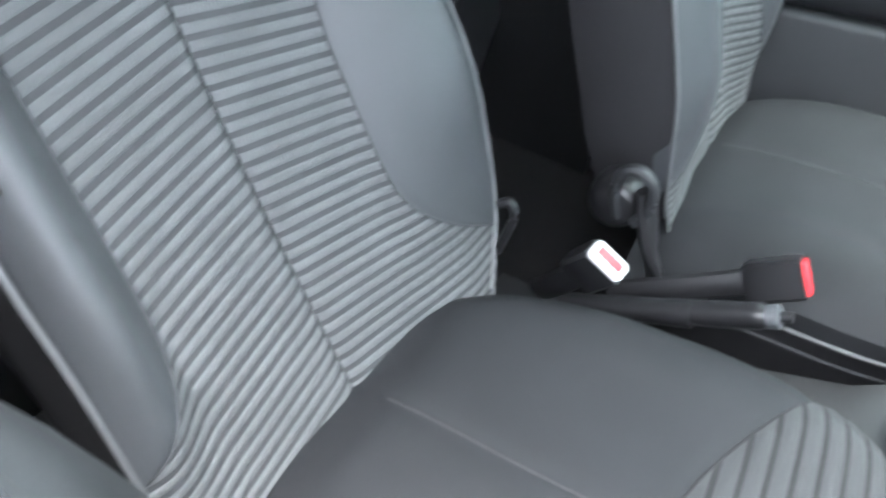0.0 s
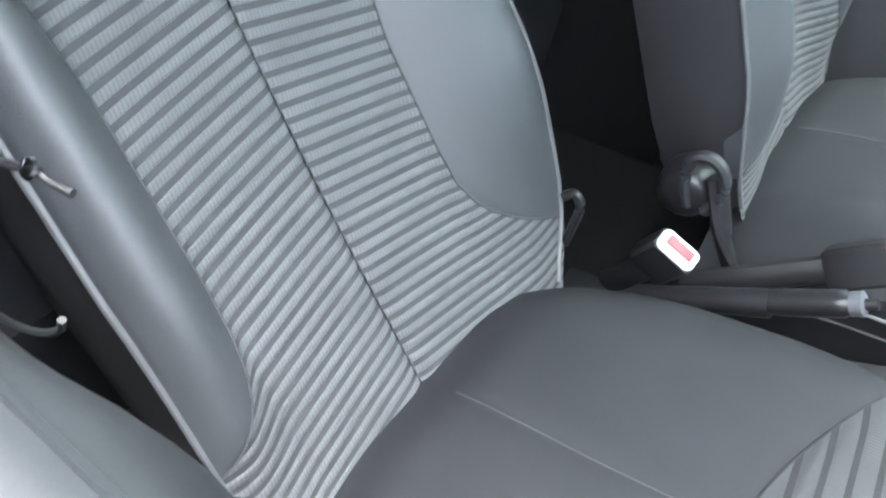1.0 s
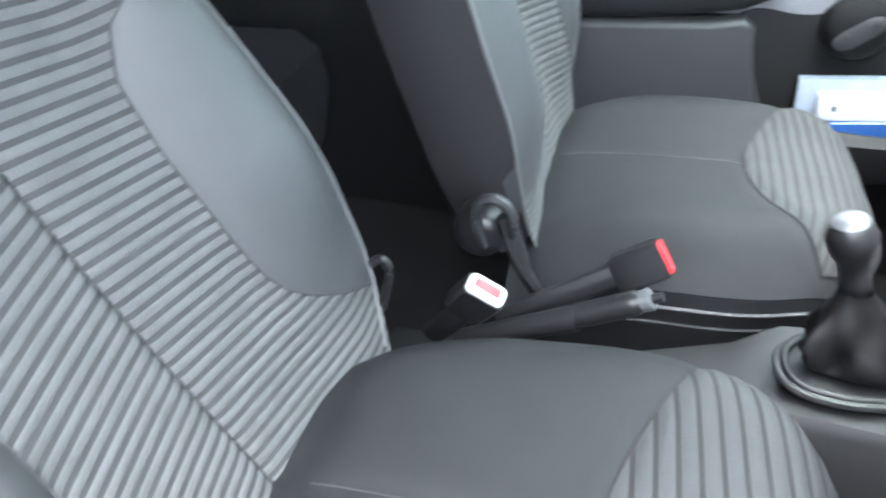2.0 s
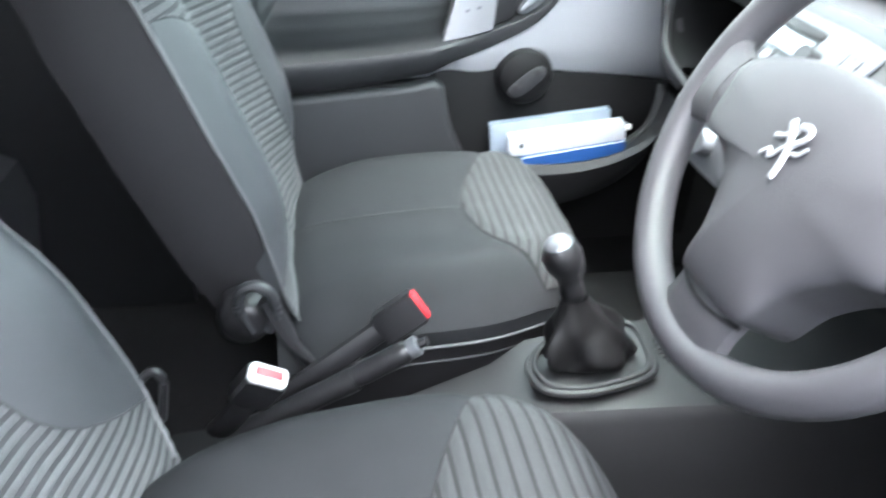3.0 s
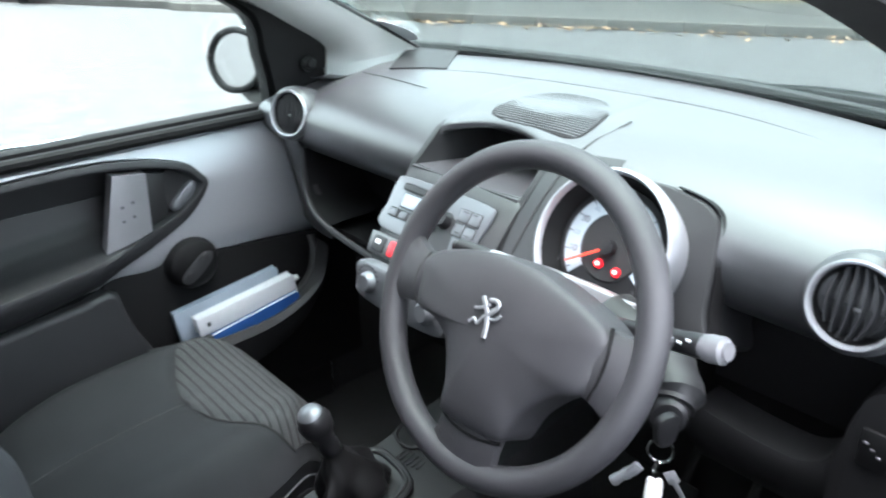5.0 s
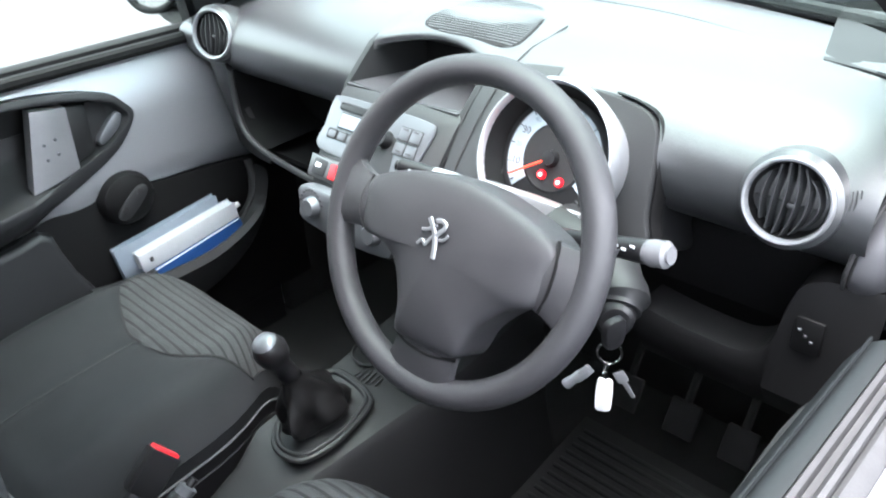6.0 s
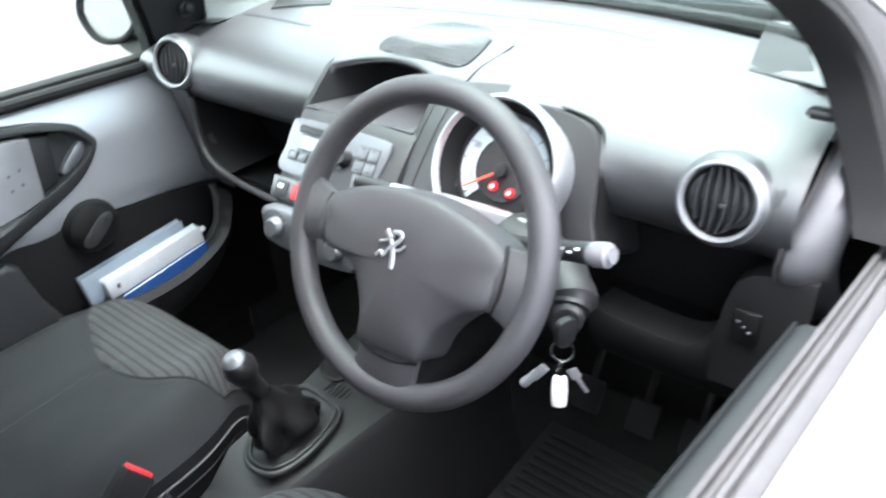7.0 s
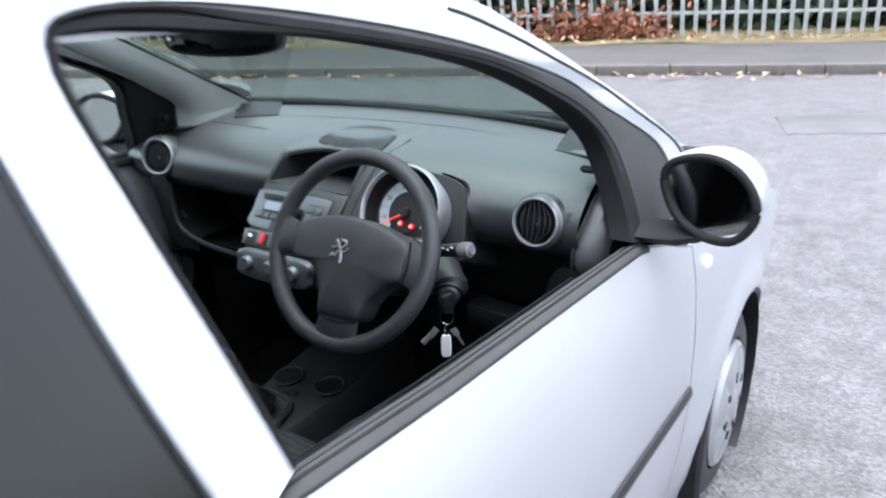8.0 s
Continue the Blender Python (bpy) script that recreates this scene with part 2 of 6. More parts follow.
def slab(outline, depth, m, bevel=0.003, steps=2):
    """A plate: an outline of (u, v) in m's plane, depth along m's z, with rounded edges on its far face."""
    O = [Vector((u, v, 0)) for u, v in outline]
    n = len(O)
    area = sum(O[i].x * O[(i + 1) % n].y - O[(i + 1) % n].x * O[i].y for i in range(n))
    sg = 1 if area > 0 else -1
    nor = []
    for i in range(n):
        e1, e2 = (O[i] - O[i - 1]), (O[(i + 1) % n] - O[i])
        a = Vector((e1.y, -e1.x, 0)).normalized() if e1.length > 1e-9 else Vector()
        b = Vector((e2.y, -e2.x, 0)).normalized() if e2.length > 1e-9 else Vector()
        v = (a + b)
        nor.append((v.normalized() if v.length > 1e-6 else a) * sg)
    rings = [[m @ p for p in O]]
    for k in range(steps + 1):
        f = k / steps * math.pi / 2
        ins, h = bevel * (1 - math.cos(f)), depth - bevel * (1 - math.sin(f)) * (1 if depth > 0 else -1)
        rings.append([m @ (p - q * ins + Vector((0, 0, h))) for p, q in zip(O, nor)])
    return loft(rings)


def rbox(size, m, bevel=0.004, segs=2):
    bm = bmesh.new()
    bmesh.ops.create_cube(bm, size=1, matrix=m @ Matrix.Diagonal((*size, 1)))
    if bevel:
        bmesh.ops.bevel(bm, geom=bm.edges[:], offset=bevel, segments=segs, affect="EDGES", profile=0.5)
    return bm


def sheet(fn, nu, nv, thick=0.0, back=None):
    """A surface fn(u, v) for u, v in 0..1. thick: how far its back lies along back (a direction)."""
    g = [[Vector(fn(i / nu, j / nv)) for j in range(nv + 1)] for i in range(nu + 1)]
    bm = bmesh.new()
    vs = [[bm.verts.new(p) for p in r] for r in g]
    for i in range(nu):
        for j in range(nv):
            bm.faces.new((vs[i][j], vs[i + 1][j], vs[i + 1][j + 1], vs[i][j + 1]))
    if thick:
        d = Vector(back).normalized() * thick
        ws = [[bm.verts.new(p + d) for p in r] for r in g]
        for i in range(nu):
            for j in range(nv):
                bm.faces.new((ws[i][j], ws[i][j + 1], ws[i + 1][j + 1], ws[i + 1][j]))
        edge = [(i, 0) for i in range(nu)] + [(nu, j) for j in range(nv)] + [(i, nv) for i in range(nu, 0, -1)] + [(0, j) for j in range(nv, 0, -1)]
        for a, b in zip(edge, edge[1:] + edge[:1]):
            bm.faces.new((vs[a[0]][a[1]], ws[a[0]][a[1]], ws[b[0]][b[1]], vs[b[0]][b[1]]))
    return bm


def join(*bms):
    """One bmesh out of several."""
    out = bmesh.new()
    for b in bms:
        me = bpy.data.meshes.new("tmp")
        b.to_mesh(me)
        out.from_mesh(me)
        b.free()
        bpy.data.meshes.remove(me)
    return out


def lerp(t, table):
    """Straight interpolation in a table of (t, value)."""
    for (a, x), (b, y) in zip(table, table[1:]):
        if t <= b:
            return x if t <= a else x + (y - x) * (t - a) / (b - a)
    return table[-1][1]


def smooth(a, b, t):
    f = min(1.0, max(0.0, (t - a) / (b - a)))
    return f * f * (3 - 2 * f)


def axes(o, x, y, z):
    """A matrix from an origin and three directions."""
    m = Matrix.Identity(4)
    for i, d in enumerate((x, y, z)):
        m.col[i][:3] = Vector(d).normalized()
    m.translation = o
    return m

# ---- outside: ground, kerb, fence ----
GZ = -0.05
KD, KN = Vector((0.928, 0.373, 0)), Vector((-0.373, 0.928, 0))
KO = Vector((-0.77, 8.23, GZ))


def along(a, b, h):
    """A place by the kerb: a along it, b behind its face, h over the road."""
    return KO + KD * a + KN * b + Vector((0, 0, h))


bm = bmesh.new()
bmesh.ops.create_grid(bm, x_segments=60, y_segments=60, size=400, matrix=Matrix.Translation((0, 0, GZ)))
tagged(part("ground", bm, ASPHALT), "worn grey wet asphalt road and car park", "road", kind="structure")
kerb = thing("kerb", KO, "low pale concrete kerb along the road edge", "kerb", kind="structure")
for i in range(26):
    a0 = -12 + i * 0.92
    m = axes(along(a0 + 0.455, 0.075, 0.0), KD, KN, (0, 0, 1))
    part("kerbstone", rbox((0.912, 0.13, 0.25), m, 0.02), KERB, kerb)
foot = sheet(lambda u, v: along(-60 + 120 * u, 0.15 + 2.05 * v, 0.118 + 0.03 * v), 40, 4, 0.2, (0, 0, -1))
tagged(part("pavement", foot, PAVE), "dark tarmac footway behind the kerb", "pavement", kind="structure")
random.seed(4)


def verge_z(u, v):
    return 0.15 + 0.05 * noise.noise((u * 60, v * 3, 1.0)) + 0.06 * math.sin(math.pi * min(1, v * 2))


verge = sheet(lambda u, v: along(-60 + 120 * u, 2.2 + 5 * v, verge_z(u, v)), 240, 10, 0.3, (0, 0, -1))
tagged(part("verge", verge, SOIL), "mossy brown verge strewn with dead leaves", "verge", kind="structure")

UPF = Vector((-0.09, -0.137, 0.987)).normalized()
fence = thing("palisade_fence", along(0, 2.9, 0.2), "galvanised steel palisade fence behind the footway", "fence")
for k in range(2):
    o = along(0, 2.95, 0.2) + UPF * (0.35 + 1.3 * k)
    part("fence_rail", rbox((30, 0.04, 0.05), axes(o, KD, KN, (0, 0, 1)), 0.004), GALV, fence)
pale_mesh = None
for i in range(120):
    o = along(-12 + i * 0.205, 2.9, 0.16)
    m = axes(o, KD, UPF.cross(KD), UPF)
    if pale_mesh is None:
        pr = [(-0.034, 0.012), (-0.02, 0.0), (0, 0.006), (0.02, 0), (0.034, 0.012), (0.034, 0.016), (0.02, 0.005), (0, 0.011), (-0.02, 0.005), (-0.034, 0.016)]
        b = loft([[Vector((x, y, h)) for x, y in pr] for h in (0, 2.0)])
        pale_mesh = part("pale", b, GALV, fence, smooth=False)
        pale_mesh.matrix_parent_inverse = Matrix.Translation(fence.location).inverted()
        pale_mesh.matrix_basis = m
    else:
        c = new("pale", pale_mesh.data)
        c.parent, c.matrix_parent_inverse, c.matrix_basis = fence, pale_mesh.matrix_parent_inverse.copy(), m


def leaves(name, count, spot, size, material, label, upright=False, category="leaves"):
    """Scattered small bent leaves."""
    vs, fs = [], []
    for i in range(count):
        p = spot()
        s = size * random.uniform(0.6, 1.4)
        a, t = random.uniform(0, 6.28), random.uniform(-0.5, 0.5) if not upright else random.uniform(-1.5, 1.5)
        r = Euler((t, random.uniform(-0.4, 0.4) if not upright else random.uniform(-1.5, 1.5), a)).to_matrix()
        k = len(vs)
        for q in ((0, -s, 0), (0.45 * s, -0.2 * s, 0.12 * s), (0.3 * s, 0.6 * s, 0.1 * s), (0, s, 0), (-0.3 * s, 0.6 * s, 0.1 * s), (-0.45 * s, -0.2 * s, 0.12 * s)):
            vs.append(p + r @ Vector(q))
        fs += [(k, k + 1, k + 2, k + 3), (k, k + 3, k + 4, k + 5)]
    me = bpy.data.meshes.new(name)
    me.from_pydata(vs, [], fs)
    me.materials.append(material)
    return tagged(new(name, me), label, category, kind="stuff")


leaves("fallen_leaves", 900, lambda: along(random.uniform(-9, 14), random.choice((-abs(random.gauss(0, 0.2)), random.gauss(2.3, 0.25))), 0) + Vector((0, 0, 0.03)), 0.05, LEAF, "pale brown fallen leaves along the kerb and the verge")
for o in bpy.data.objects["fallen_leaves"].data.vertices:
    if (o.co - KO).dot(KN) > 0.15:
        o.co.z += 0.2
leaves("bracken", 1000, lambda: along(random.gauss(-1.9, 0.55), 2.6 + abs(random.gauss(0, 0.15)), 0.2 + abs(random.gauss(0.0, 0.22))), 0.06, RUST, "rust-brown dead bracken against the fence", True, "bracken")
leaves("hedge", 16000, lambda: along(random.uniform(-22, 22), 3.6 + random.random() * 1.6, 0.1 + 3.4 * random.random()), 0.2, GREENL, "dark evergreen hedge behind the fence", True, "hedge")
# dark sheet added to keep bright sky out of the hedge's gaps
wood = mat("backdrop_dark", (0.055, 0.06, 0.048), 0.95, 0, 0.6, 1.5, 0.6, 9)
tagged(part("backdrop", sheet(lambda u, v: along(-40 + 80 * u, 5.6 + 0.25 * math.sin(37 * u) * v, 3.6 * v + 0.4 * v * math.sin(61 * u)), 80, 6, 0.2, KN), wood), "dark backdrop sheet added behind the hedge", "undergrowth", kind="structure")
patch = slab([(0, 0), (2.6, 0.25), (2.5, 1.0), (1.2, 0.95), (0.05, 0.75)], 0.006, axes((0.2, 5.0, GZ), KD, KN, (0, 0, 1)), 0.002)
tagged(part("asphalt_repair", patch, PATCH), "darker square repair patch in the asphalt", "patch", kind="structure")
# grey picked for the tone it gives in reflections
brick = mat("added_wall_grey", (0.34, 0.345, 0.37), 0.85, 0, 0.3, 6, 0.5, 60)

# unseen wall, added so the rear side glass has something dark to reflect
tagged(part("added_low_wall", rbox((0.25, 7.0, 1.25), pose(2.7, -5.4, GZ + 0.625), 0.03), mat("added_wall_dark", (0.03, 0.03, 0.033), 0.8, 0, 0.4, 5, 0.5, 50)), "low dark wall added out of view, for reflections", "wall", kind="structure")
# unseen wall, added to close off the sky and ground behind the car
tagged(part("added_wall_south", rbox((5.3, 0.2, 3.0), pose(0.35, -9.7, GZ + 1.5), 0.01), brick), "plain grey wall added out of view behind the car", "wall", kind="structure")


# ---- cars parked across the car park ----
def parked_car(y, paint, label):
    """A small car standing nose-on: body, glass, lamps, bumper and wheels."""
    root = thing("parked_car", (-16.6, y, GZ), label, "car", "parked cars")
    X = -14.9

    def ring(back, z0, z1, hw, tuck):
        return [Vector((X - back, y + a * hw, GZ + b)) for a, b in ((-1, z0), (-1.02, (z0 + z1) * 0.5), (-0.96, z1 - 0.05), (-0.8, z1), (0.8, z1), (0.96, z1 - 0.05), (1.02, (z0 + z1) * 0.5), (1, z0), (tuck, z0 - 0.02), (-tuck, z0 - 0.02))]
    part("body", loft([ring(0.0, 0.28, 0.62, 0.70, 0.6), ring(0.12, 0.2, 0.72, 0.80, 0.7), ring(0.9, 0.2, 0.90, 0.83, 0.7), ring(1.3, 0.2, 0.95, 0.84, 0.7), ring(3.3, 0.2, 0.97, 0.84, 0.7), ring(3.6, 0.25, 0.90, 0.78, 0.7)]), paint, root)
    part("cabin_glass", loft([[Vector((X - b, y + a * w, GZ + z)) for a in (-1, -0.6, 0.6, 1)] + [Vector((X - b2, y + a * w2, GZ + z2)) for a, b2, w2, z2 in ((1, c, v, h), (0.6, c, v, h + 0.02), (-0.6, c, v, h + 0.02), (-1, c, v, h))] for b, w, z, c, v, h in ((1.15, 0.74, 0.92, 1.75, 0.58, 1.42), (3.4, 0.74, 0.95, 3.1, 0.58, 1.42))]), TINT, root, "dark windows")
    part("roof_panel", rbox((1.5, 1.12, 0.05), pose(X - 2.45, y, GZ + 1.45), 0.02), paint, root)
    part("bumper", rbox((0.10, 1.42, 0.16), pose(X + 0.0, y, GZ + 0.36), 0.04), BLACKP, root, "dark bumper")
    part("grille", rbox((0.03, 0.7, 0.10), pose(X - 0.01, y, GZ + 0.56), 0.01), BLACKP, root)
    for sd in (-1, 1):
        part("headlight", rbox((0.10, 0.26, 0.14), pose(X - 0.10, y + sd * 0.58, GZ + 0.62, 0, 0, -sd * 25), 0.04), SILVERP, root, "clear headlight")
        for b in (0.65, 2.95):
            w = part("wheel", lathe([(0.17, -0.09), (0.26, -0.085), (0.29, -0.05), (0.29, 0.05), (0.26, 0.085), (0.17, 0.08)], axes((X - b, y + sd * 0.75, GZ + 0.29), (1, 0, 0), (0, 0, 1), (0, sd, 0)), 28), RUBBER, root, "black tyre")
            part("hubcap", lathe([(0.0, 0.09), (0.10, 0.085), (0.165, 0.07), (0.17, 0.05)], axes((X - b, y + sd * 0.75, GZ + 0.29), (1, 0, 0), (0, 0, 1), (0, sd, 0)), 24), SILVERP, w)
    return root


parked_car(-1.6, PAINT, "silver car parked nose-on across the car park")
parked_car(0.75, mat("red_paint", (0.42, 0.02, 0.03), 0.3, 0, 0.05, 3, 0.02, 900, coat=0.6), "red car parked nose-on across the car park")
parked_car(3.2, mat("dark_paint", (0.03, 0.033, 0.04), 0.3, 0.2, 0.05, 3, 0.02, 900, coat=0.6), "dark car parked nose-on across the car park")
parked_car(5.7, PAINT, "silver car parked nose-on across the car park")


# ---- car shell ----
def side_x(z):
    """Half width of the car's outer skin at a height."""
    if z >= 0.97:
        return 0.73 - 0.42 * (z - 0.97)
    return lerp(z, ((0.0, 0.70), (0.2, 0.752), (0.35, 0.778), (0.5, 0.79), (0.68, 0.79), (0.8, 0.780), (0.88, 0.764), (0.93, 0.748), (0.97, 0.73)))


car = thing("car", (0, -0.9, GZ), "silver three-door hatchback with its driver window wound down", "car")
# window opening, from the sill's front round the pillar and the roof to the sill's rear: (y, z)
INNER = [(-0.60, 0.962), (-0.585, 1.0), (-0.575, 1.07), (-0.585, 1.135), (-0.645, 1.193), (-0.775, 1.26), (-0.90, 1.305), (-1.07, 1.346), (-1.213, 1.372), (-1.35, 1.387), (-1.446, 1.395), (-1.476, 1.379), (-1.465, 1.268), (-1.444, 1.15), (-1.425, 1.03)]
DARKO = [(-0.34, 0.955), (-0.31, 0.99), (-0.33, 1.04), (-0.375, 1.10), (-0.555, 1.194), (-0.655, 1.25), (-0.812, 1.304), (-0.942, 1.342), (-1.102, 1.377), (-1.297, 1.409), (-1.44, 1.416), (-1.492, 1.386), (-1.478, 1.268), (-1.457, 1.15), (-1.438, 1.03)]
OUTER = [(-0.22, 0.93), (-0.20, 0.99), (-0.215, 1.03), (-0.25, 1.075), (-0.40, 1.165), (-0.50, 1.217), (-0.628, 1.282), (-0.76, 1.345), (-0.90, 1.395), (-1.30, 1.46), (-1.46, 1.465), (-1.555, 1.42), (-1.549, 1.328), (-1.53, 1.16), (-1.505, 1.02)]
INNER_P = [(-0.57, 0.95), (-0.585, 0.98), (-0.62, 1.08), (-0.68, 1.19), (-0.95, 1.30), (-1.15, 1.364), (-1.26, 1.387), (-1.33, 1.392), (-1.37, 1.375), (-1.38, 1.27), (-1.37, 1.13), (-1.36, 0.97)]
DARKO_P = [(-0.42, 0.97), (-0.425, 1.02), (-0.435, 1.09), (-0.64, 1.195), (-0.925, 1.31), (-1.13, 1.378), (-1.25, 1.402), (-1.36, 1.41), (-1.41, 1.385), (-1.42, 1.27), (-1.41, 1.13), (-1.40, 0.97)]
OUTER_P = [(-0.22, 0.93), (-0.20, 0.99), (-0.234, 1.063), (-0.45, 1.19), (-0.628, 1.282), (-0.90, 1.395), (-1.30, 1.46), (-1.46, 1.465), (-1.555, 1.42), (-1.549, 1.328), (-1.53, 1.16), (-1.505, 1.02)]


def ring3(pairs, n, sx, off=0.0):
    return [Vector((sx * (side_x(p.y) + off), p.x, p.y)) for p in spline([(y, z, 0) for y, z in pairs], n)]


def body_side(sx):
    nm = 60
    i3, d3, o3 = [ring3(q, nm, sx) for q in ((INNER, DARKO, OUTER) if sx > 0 else (INNER_P, DARKO_P, OUTER_P))]
    inn = Vector((-sx, 0, 0))
    e3 = [p + (q - p).normalized() * min(0.034, 0.7 * (q - p).length) for p, q in zip(i3, d3)]
    part("window_seal", loft([[p + inn * 0.05 for p in i3], [p + inn * 0.010 for p in i3], [p.lerp(q, 0.25) + inn * 0.001 for p, q in zip(i3, e3)], [p.lerp(q, 0.75) - inn * 0.001 for p, q in zip(i3, e3)], [p + inn * 0.007 for p in e3]], closed=False), FRAMEP, car, "black rubber window seal")
    part("window_frame", loft([[p + inn * 0.012 for p in e3], [p + inn * 0.001 for p in e3], [p.lerp(q, 0.5) - inn * 0.004 for p, q in zip(e3, d3)], d3, [p + inn * 0.03 for p in d3]], closed=False), SAIL, car, "matt grey plastic window surround")
    part("pillar_skin", loft([[p + inn * 0.012 for p in d3], [p - inn * 0.004 for p in d3], [p.lerp(q, 0.5) - inn * 0.012 for p, q in zip(d3, o3)], o3, [p + inn * 0.05 for p in o3]], closed=False), PAINT, car, "silver painted pillar and roof rail")
    s3 = i3 if sx > 0 else d3
    part("inner_pillar", loft([[p + inn * 0.03 for p in s3], [p.lerp(q, 0.35) + inn * 0.06 for p, q in zip(s3, o3)], [p.lerp(q, 0.8) + inn * 0.06 for p, q in zip(s3, o3)], [p + inn * 0.03 for p in o3]], closed=False), FRAMEP if sx > 0 else PILLAR, car, "pillar lining")
    part("roof_gutter", tube([p.lerp(q, 0.62) - inn * 0.0115 for p, q in zip(d3, o3)][3:-26], 0.003, 6), RUBBER, car, "thin black roof gutter line")


body_side(1)
body_side(-1)
PB0, PT0 = Vector((-0.51, -0.31, 1.078)), Vector((-0.50, -0.96, 1.43))
PA = spline([(-0.655, -0.455, 0.99), (-0.672, -0.44, 1.05), (-0.672, -0.445, 1.085), (-0.645, -0.53, 1.135), (-0.605, -0.66, 1.205), (-0.55, -0.90, 1.32), (-0.52, -1.0, 1.38)], 24)
part("pillar_trim", loft([[PA[k].lerp(PB0.lerp(PT0, max(0, k - 3) / 20), f) + Vector((0.05, -0.03, 0.0)) * math.sin(math.pi * f) * 0.5 for f in (0, 0.06, 0.2, 0.4, 0.6, 0.8, 0.94, 1)] for k in range(24)], closed=False), PILLAR, car, "pale grey plastic pillar trim")
part("screen_bead", tube([PB0.lerp(PT0, k / 12) + Vector((0.003, 0.004, 0.002)) for k in range(13)], 0.004, 6), RUBBER, car, "black screen edge bead")
# roof, header and tailgate
part("roof", sheet(lambda u, v: ((2 * u - 1) * 0.53, -0.96 - 1.5 * v, 1.43 + 0.055 * (1 - (2 * u - 1) ** 2) - 0.05 * (2 * v - 0.8) ** 2), 16, 12, 0.04, (0, 0, -1)), PAINT, car)
part("tailgate", sheet(lambda u, v: ((2 * u - 1) * (0.58 + 0.12 * v), -2.5 - 0.25 * v, 1.40 - 1.0 * v), 8, 8, 0.04, (0, 1, 0)), PAINT, car)
# door skins below the belt, front wings, rear quarters
BELT = ((-2.4, 1.09), (-1.55, 1.02), (-1.439, 1.009), (-1.2, 0.988), (-0.58, 0.947), (-0.45, 0.91), (-0.36, 0.872))


def skin(sx, y0, y1, z0, top, n=24, m=18, thick=0.02):
    def fn(u, v):
        y = y0 + (y1 - y0) * u
        z = z0 + (top(y) - z0) * v
        return (sx * side_x(z), y, z)
    return sheet(fn, n, m, thick, (-sx, 0, 0))


for sx in (1, -1):
    part("door_skin", skin(sx, -1.502, -0.342, 0.12, lambda y: lerp(y, BELT)), PAINT, car, "silver painted door panel")
    part("rear_quarter", skin(sx, -2.45, -1.507, 0.2, lambda y: lerp(y, BELT)), PAINT, car)
    q = [(-1.50, 1.03), (-1.545, 1.32), (-1.56, 1.41), (-2.05, 1.39), (-2.3, 1.28), (-2.35, 1.10)]
    part("quarter_glass", loft([[Vector((sx * side_x(z) - sx * 0.012, y, z)) for y, z in q], [Vector((sx * side_x(z) - sx * 0.016, y, z)) for y, z in q]]), TINT, car, "dark tinted rear side glass")
    qq = [(-1.50, 1.45), (-2.05, 1.44), (-2.45, 1.36), (-2.45, 1.08), (-2.36, 1.08), (-2.3, 1.28), (-2.05, 1.39), (-1.56, 1.41)]
    part("rear_pillar", loft([[Vector((sx * side_x(z), y, z)) for y, z in qq], [Vector((sx * side_x(z) - sx * 0.03, y, z)) for y, z in qq]]), PAINT, car)
part("kick_panel", rbox((0.03, 0.40, 0.88), pose(-0.70, -0.28, 0.56), 0.005), CARPET, car)
part("kick_panel", rbox((0.03, 0.40, 0.74), pose(0.70, -0.28, 0.49), 0.005), CARPET, car)
part("sill_panel", rbox((0.03, 2.0, 0.36), pose(-0.69, -1.5, 0.30), 0.005), BLACKP, car)
part("sill_panel", rbox((0.03, 2.0, 0.36), pose(0.69, -1.5, 0.30), 0.005), BLACKP, car)
part("door_lining_rear", rbox((0.02, 0.95, 0.95), pose(-0.66, -2.0, 0.62), 0.005), TRIM, car, "dark rear side lining")
part("door_lining_rear", rbox((0.02, 0.95, 0.75), pose(0.66, -2.0, 0.7), 0.005), TRIM, car, "dark rear side lining")
HUB = Vector((0.79, 0.16, 0.22))


def wing(sx):
    """A front wing with its wheel arch cut out."""
    bm = bmesh.new()
    nu, nv = 44, 26
    grid = {}
    for i in range(nu + 1):
        for j in range(nv + 1):
            y, z = -0.335 + 1.15 * i / nu, 0.1 + 0.92 * j / nv
            top = 0.872 - 0.05 * max(0, (y + 0.34)) - 0.22 * max(0, y) ** 2
            z = 0.1 + (top - 0.1) * j / nv
            d = math.hypot(y - HUB.y, z - HUB.z)
            if d < 0.345 and d > 1e-4:
                k = 0.345 / d
                y, z = HUB.y + (y - HUB.y) * k, HUB.z + (z - HUB.z) * k
            flare = 0.022 * max(0, 1 - abs(math.hypot(y - HUB.y, z - HUB.z) - 0.36) / 0.09)
            x = side_x(min(z, 1.03)) + flare - 0.10 * max(0, y - 0.35) ** 1.3
            grid[i, j] = (bm.verts.new((sx * x, y, z)), d)
    for i in range(nu):
        for j in range(nv):
            c = [grid[i, j], grid[i + 1, j], grid[i + 1, j + 1], grid[i, j + 1]]
            if all(d < 0.345 for _, d in c):
                continue
            try:
                bm.faces.new([v for v, _ in c])
            except ValueError:
                pass
    bmesh.ops.remove_doubles(bm, verts=bm.verts[:], dist=0.0008)
    r = bmesh.ops.solidify(bm, geom=bm.faces[:], thickness=0.02 * sx)
    return bm


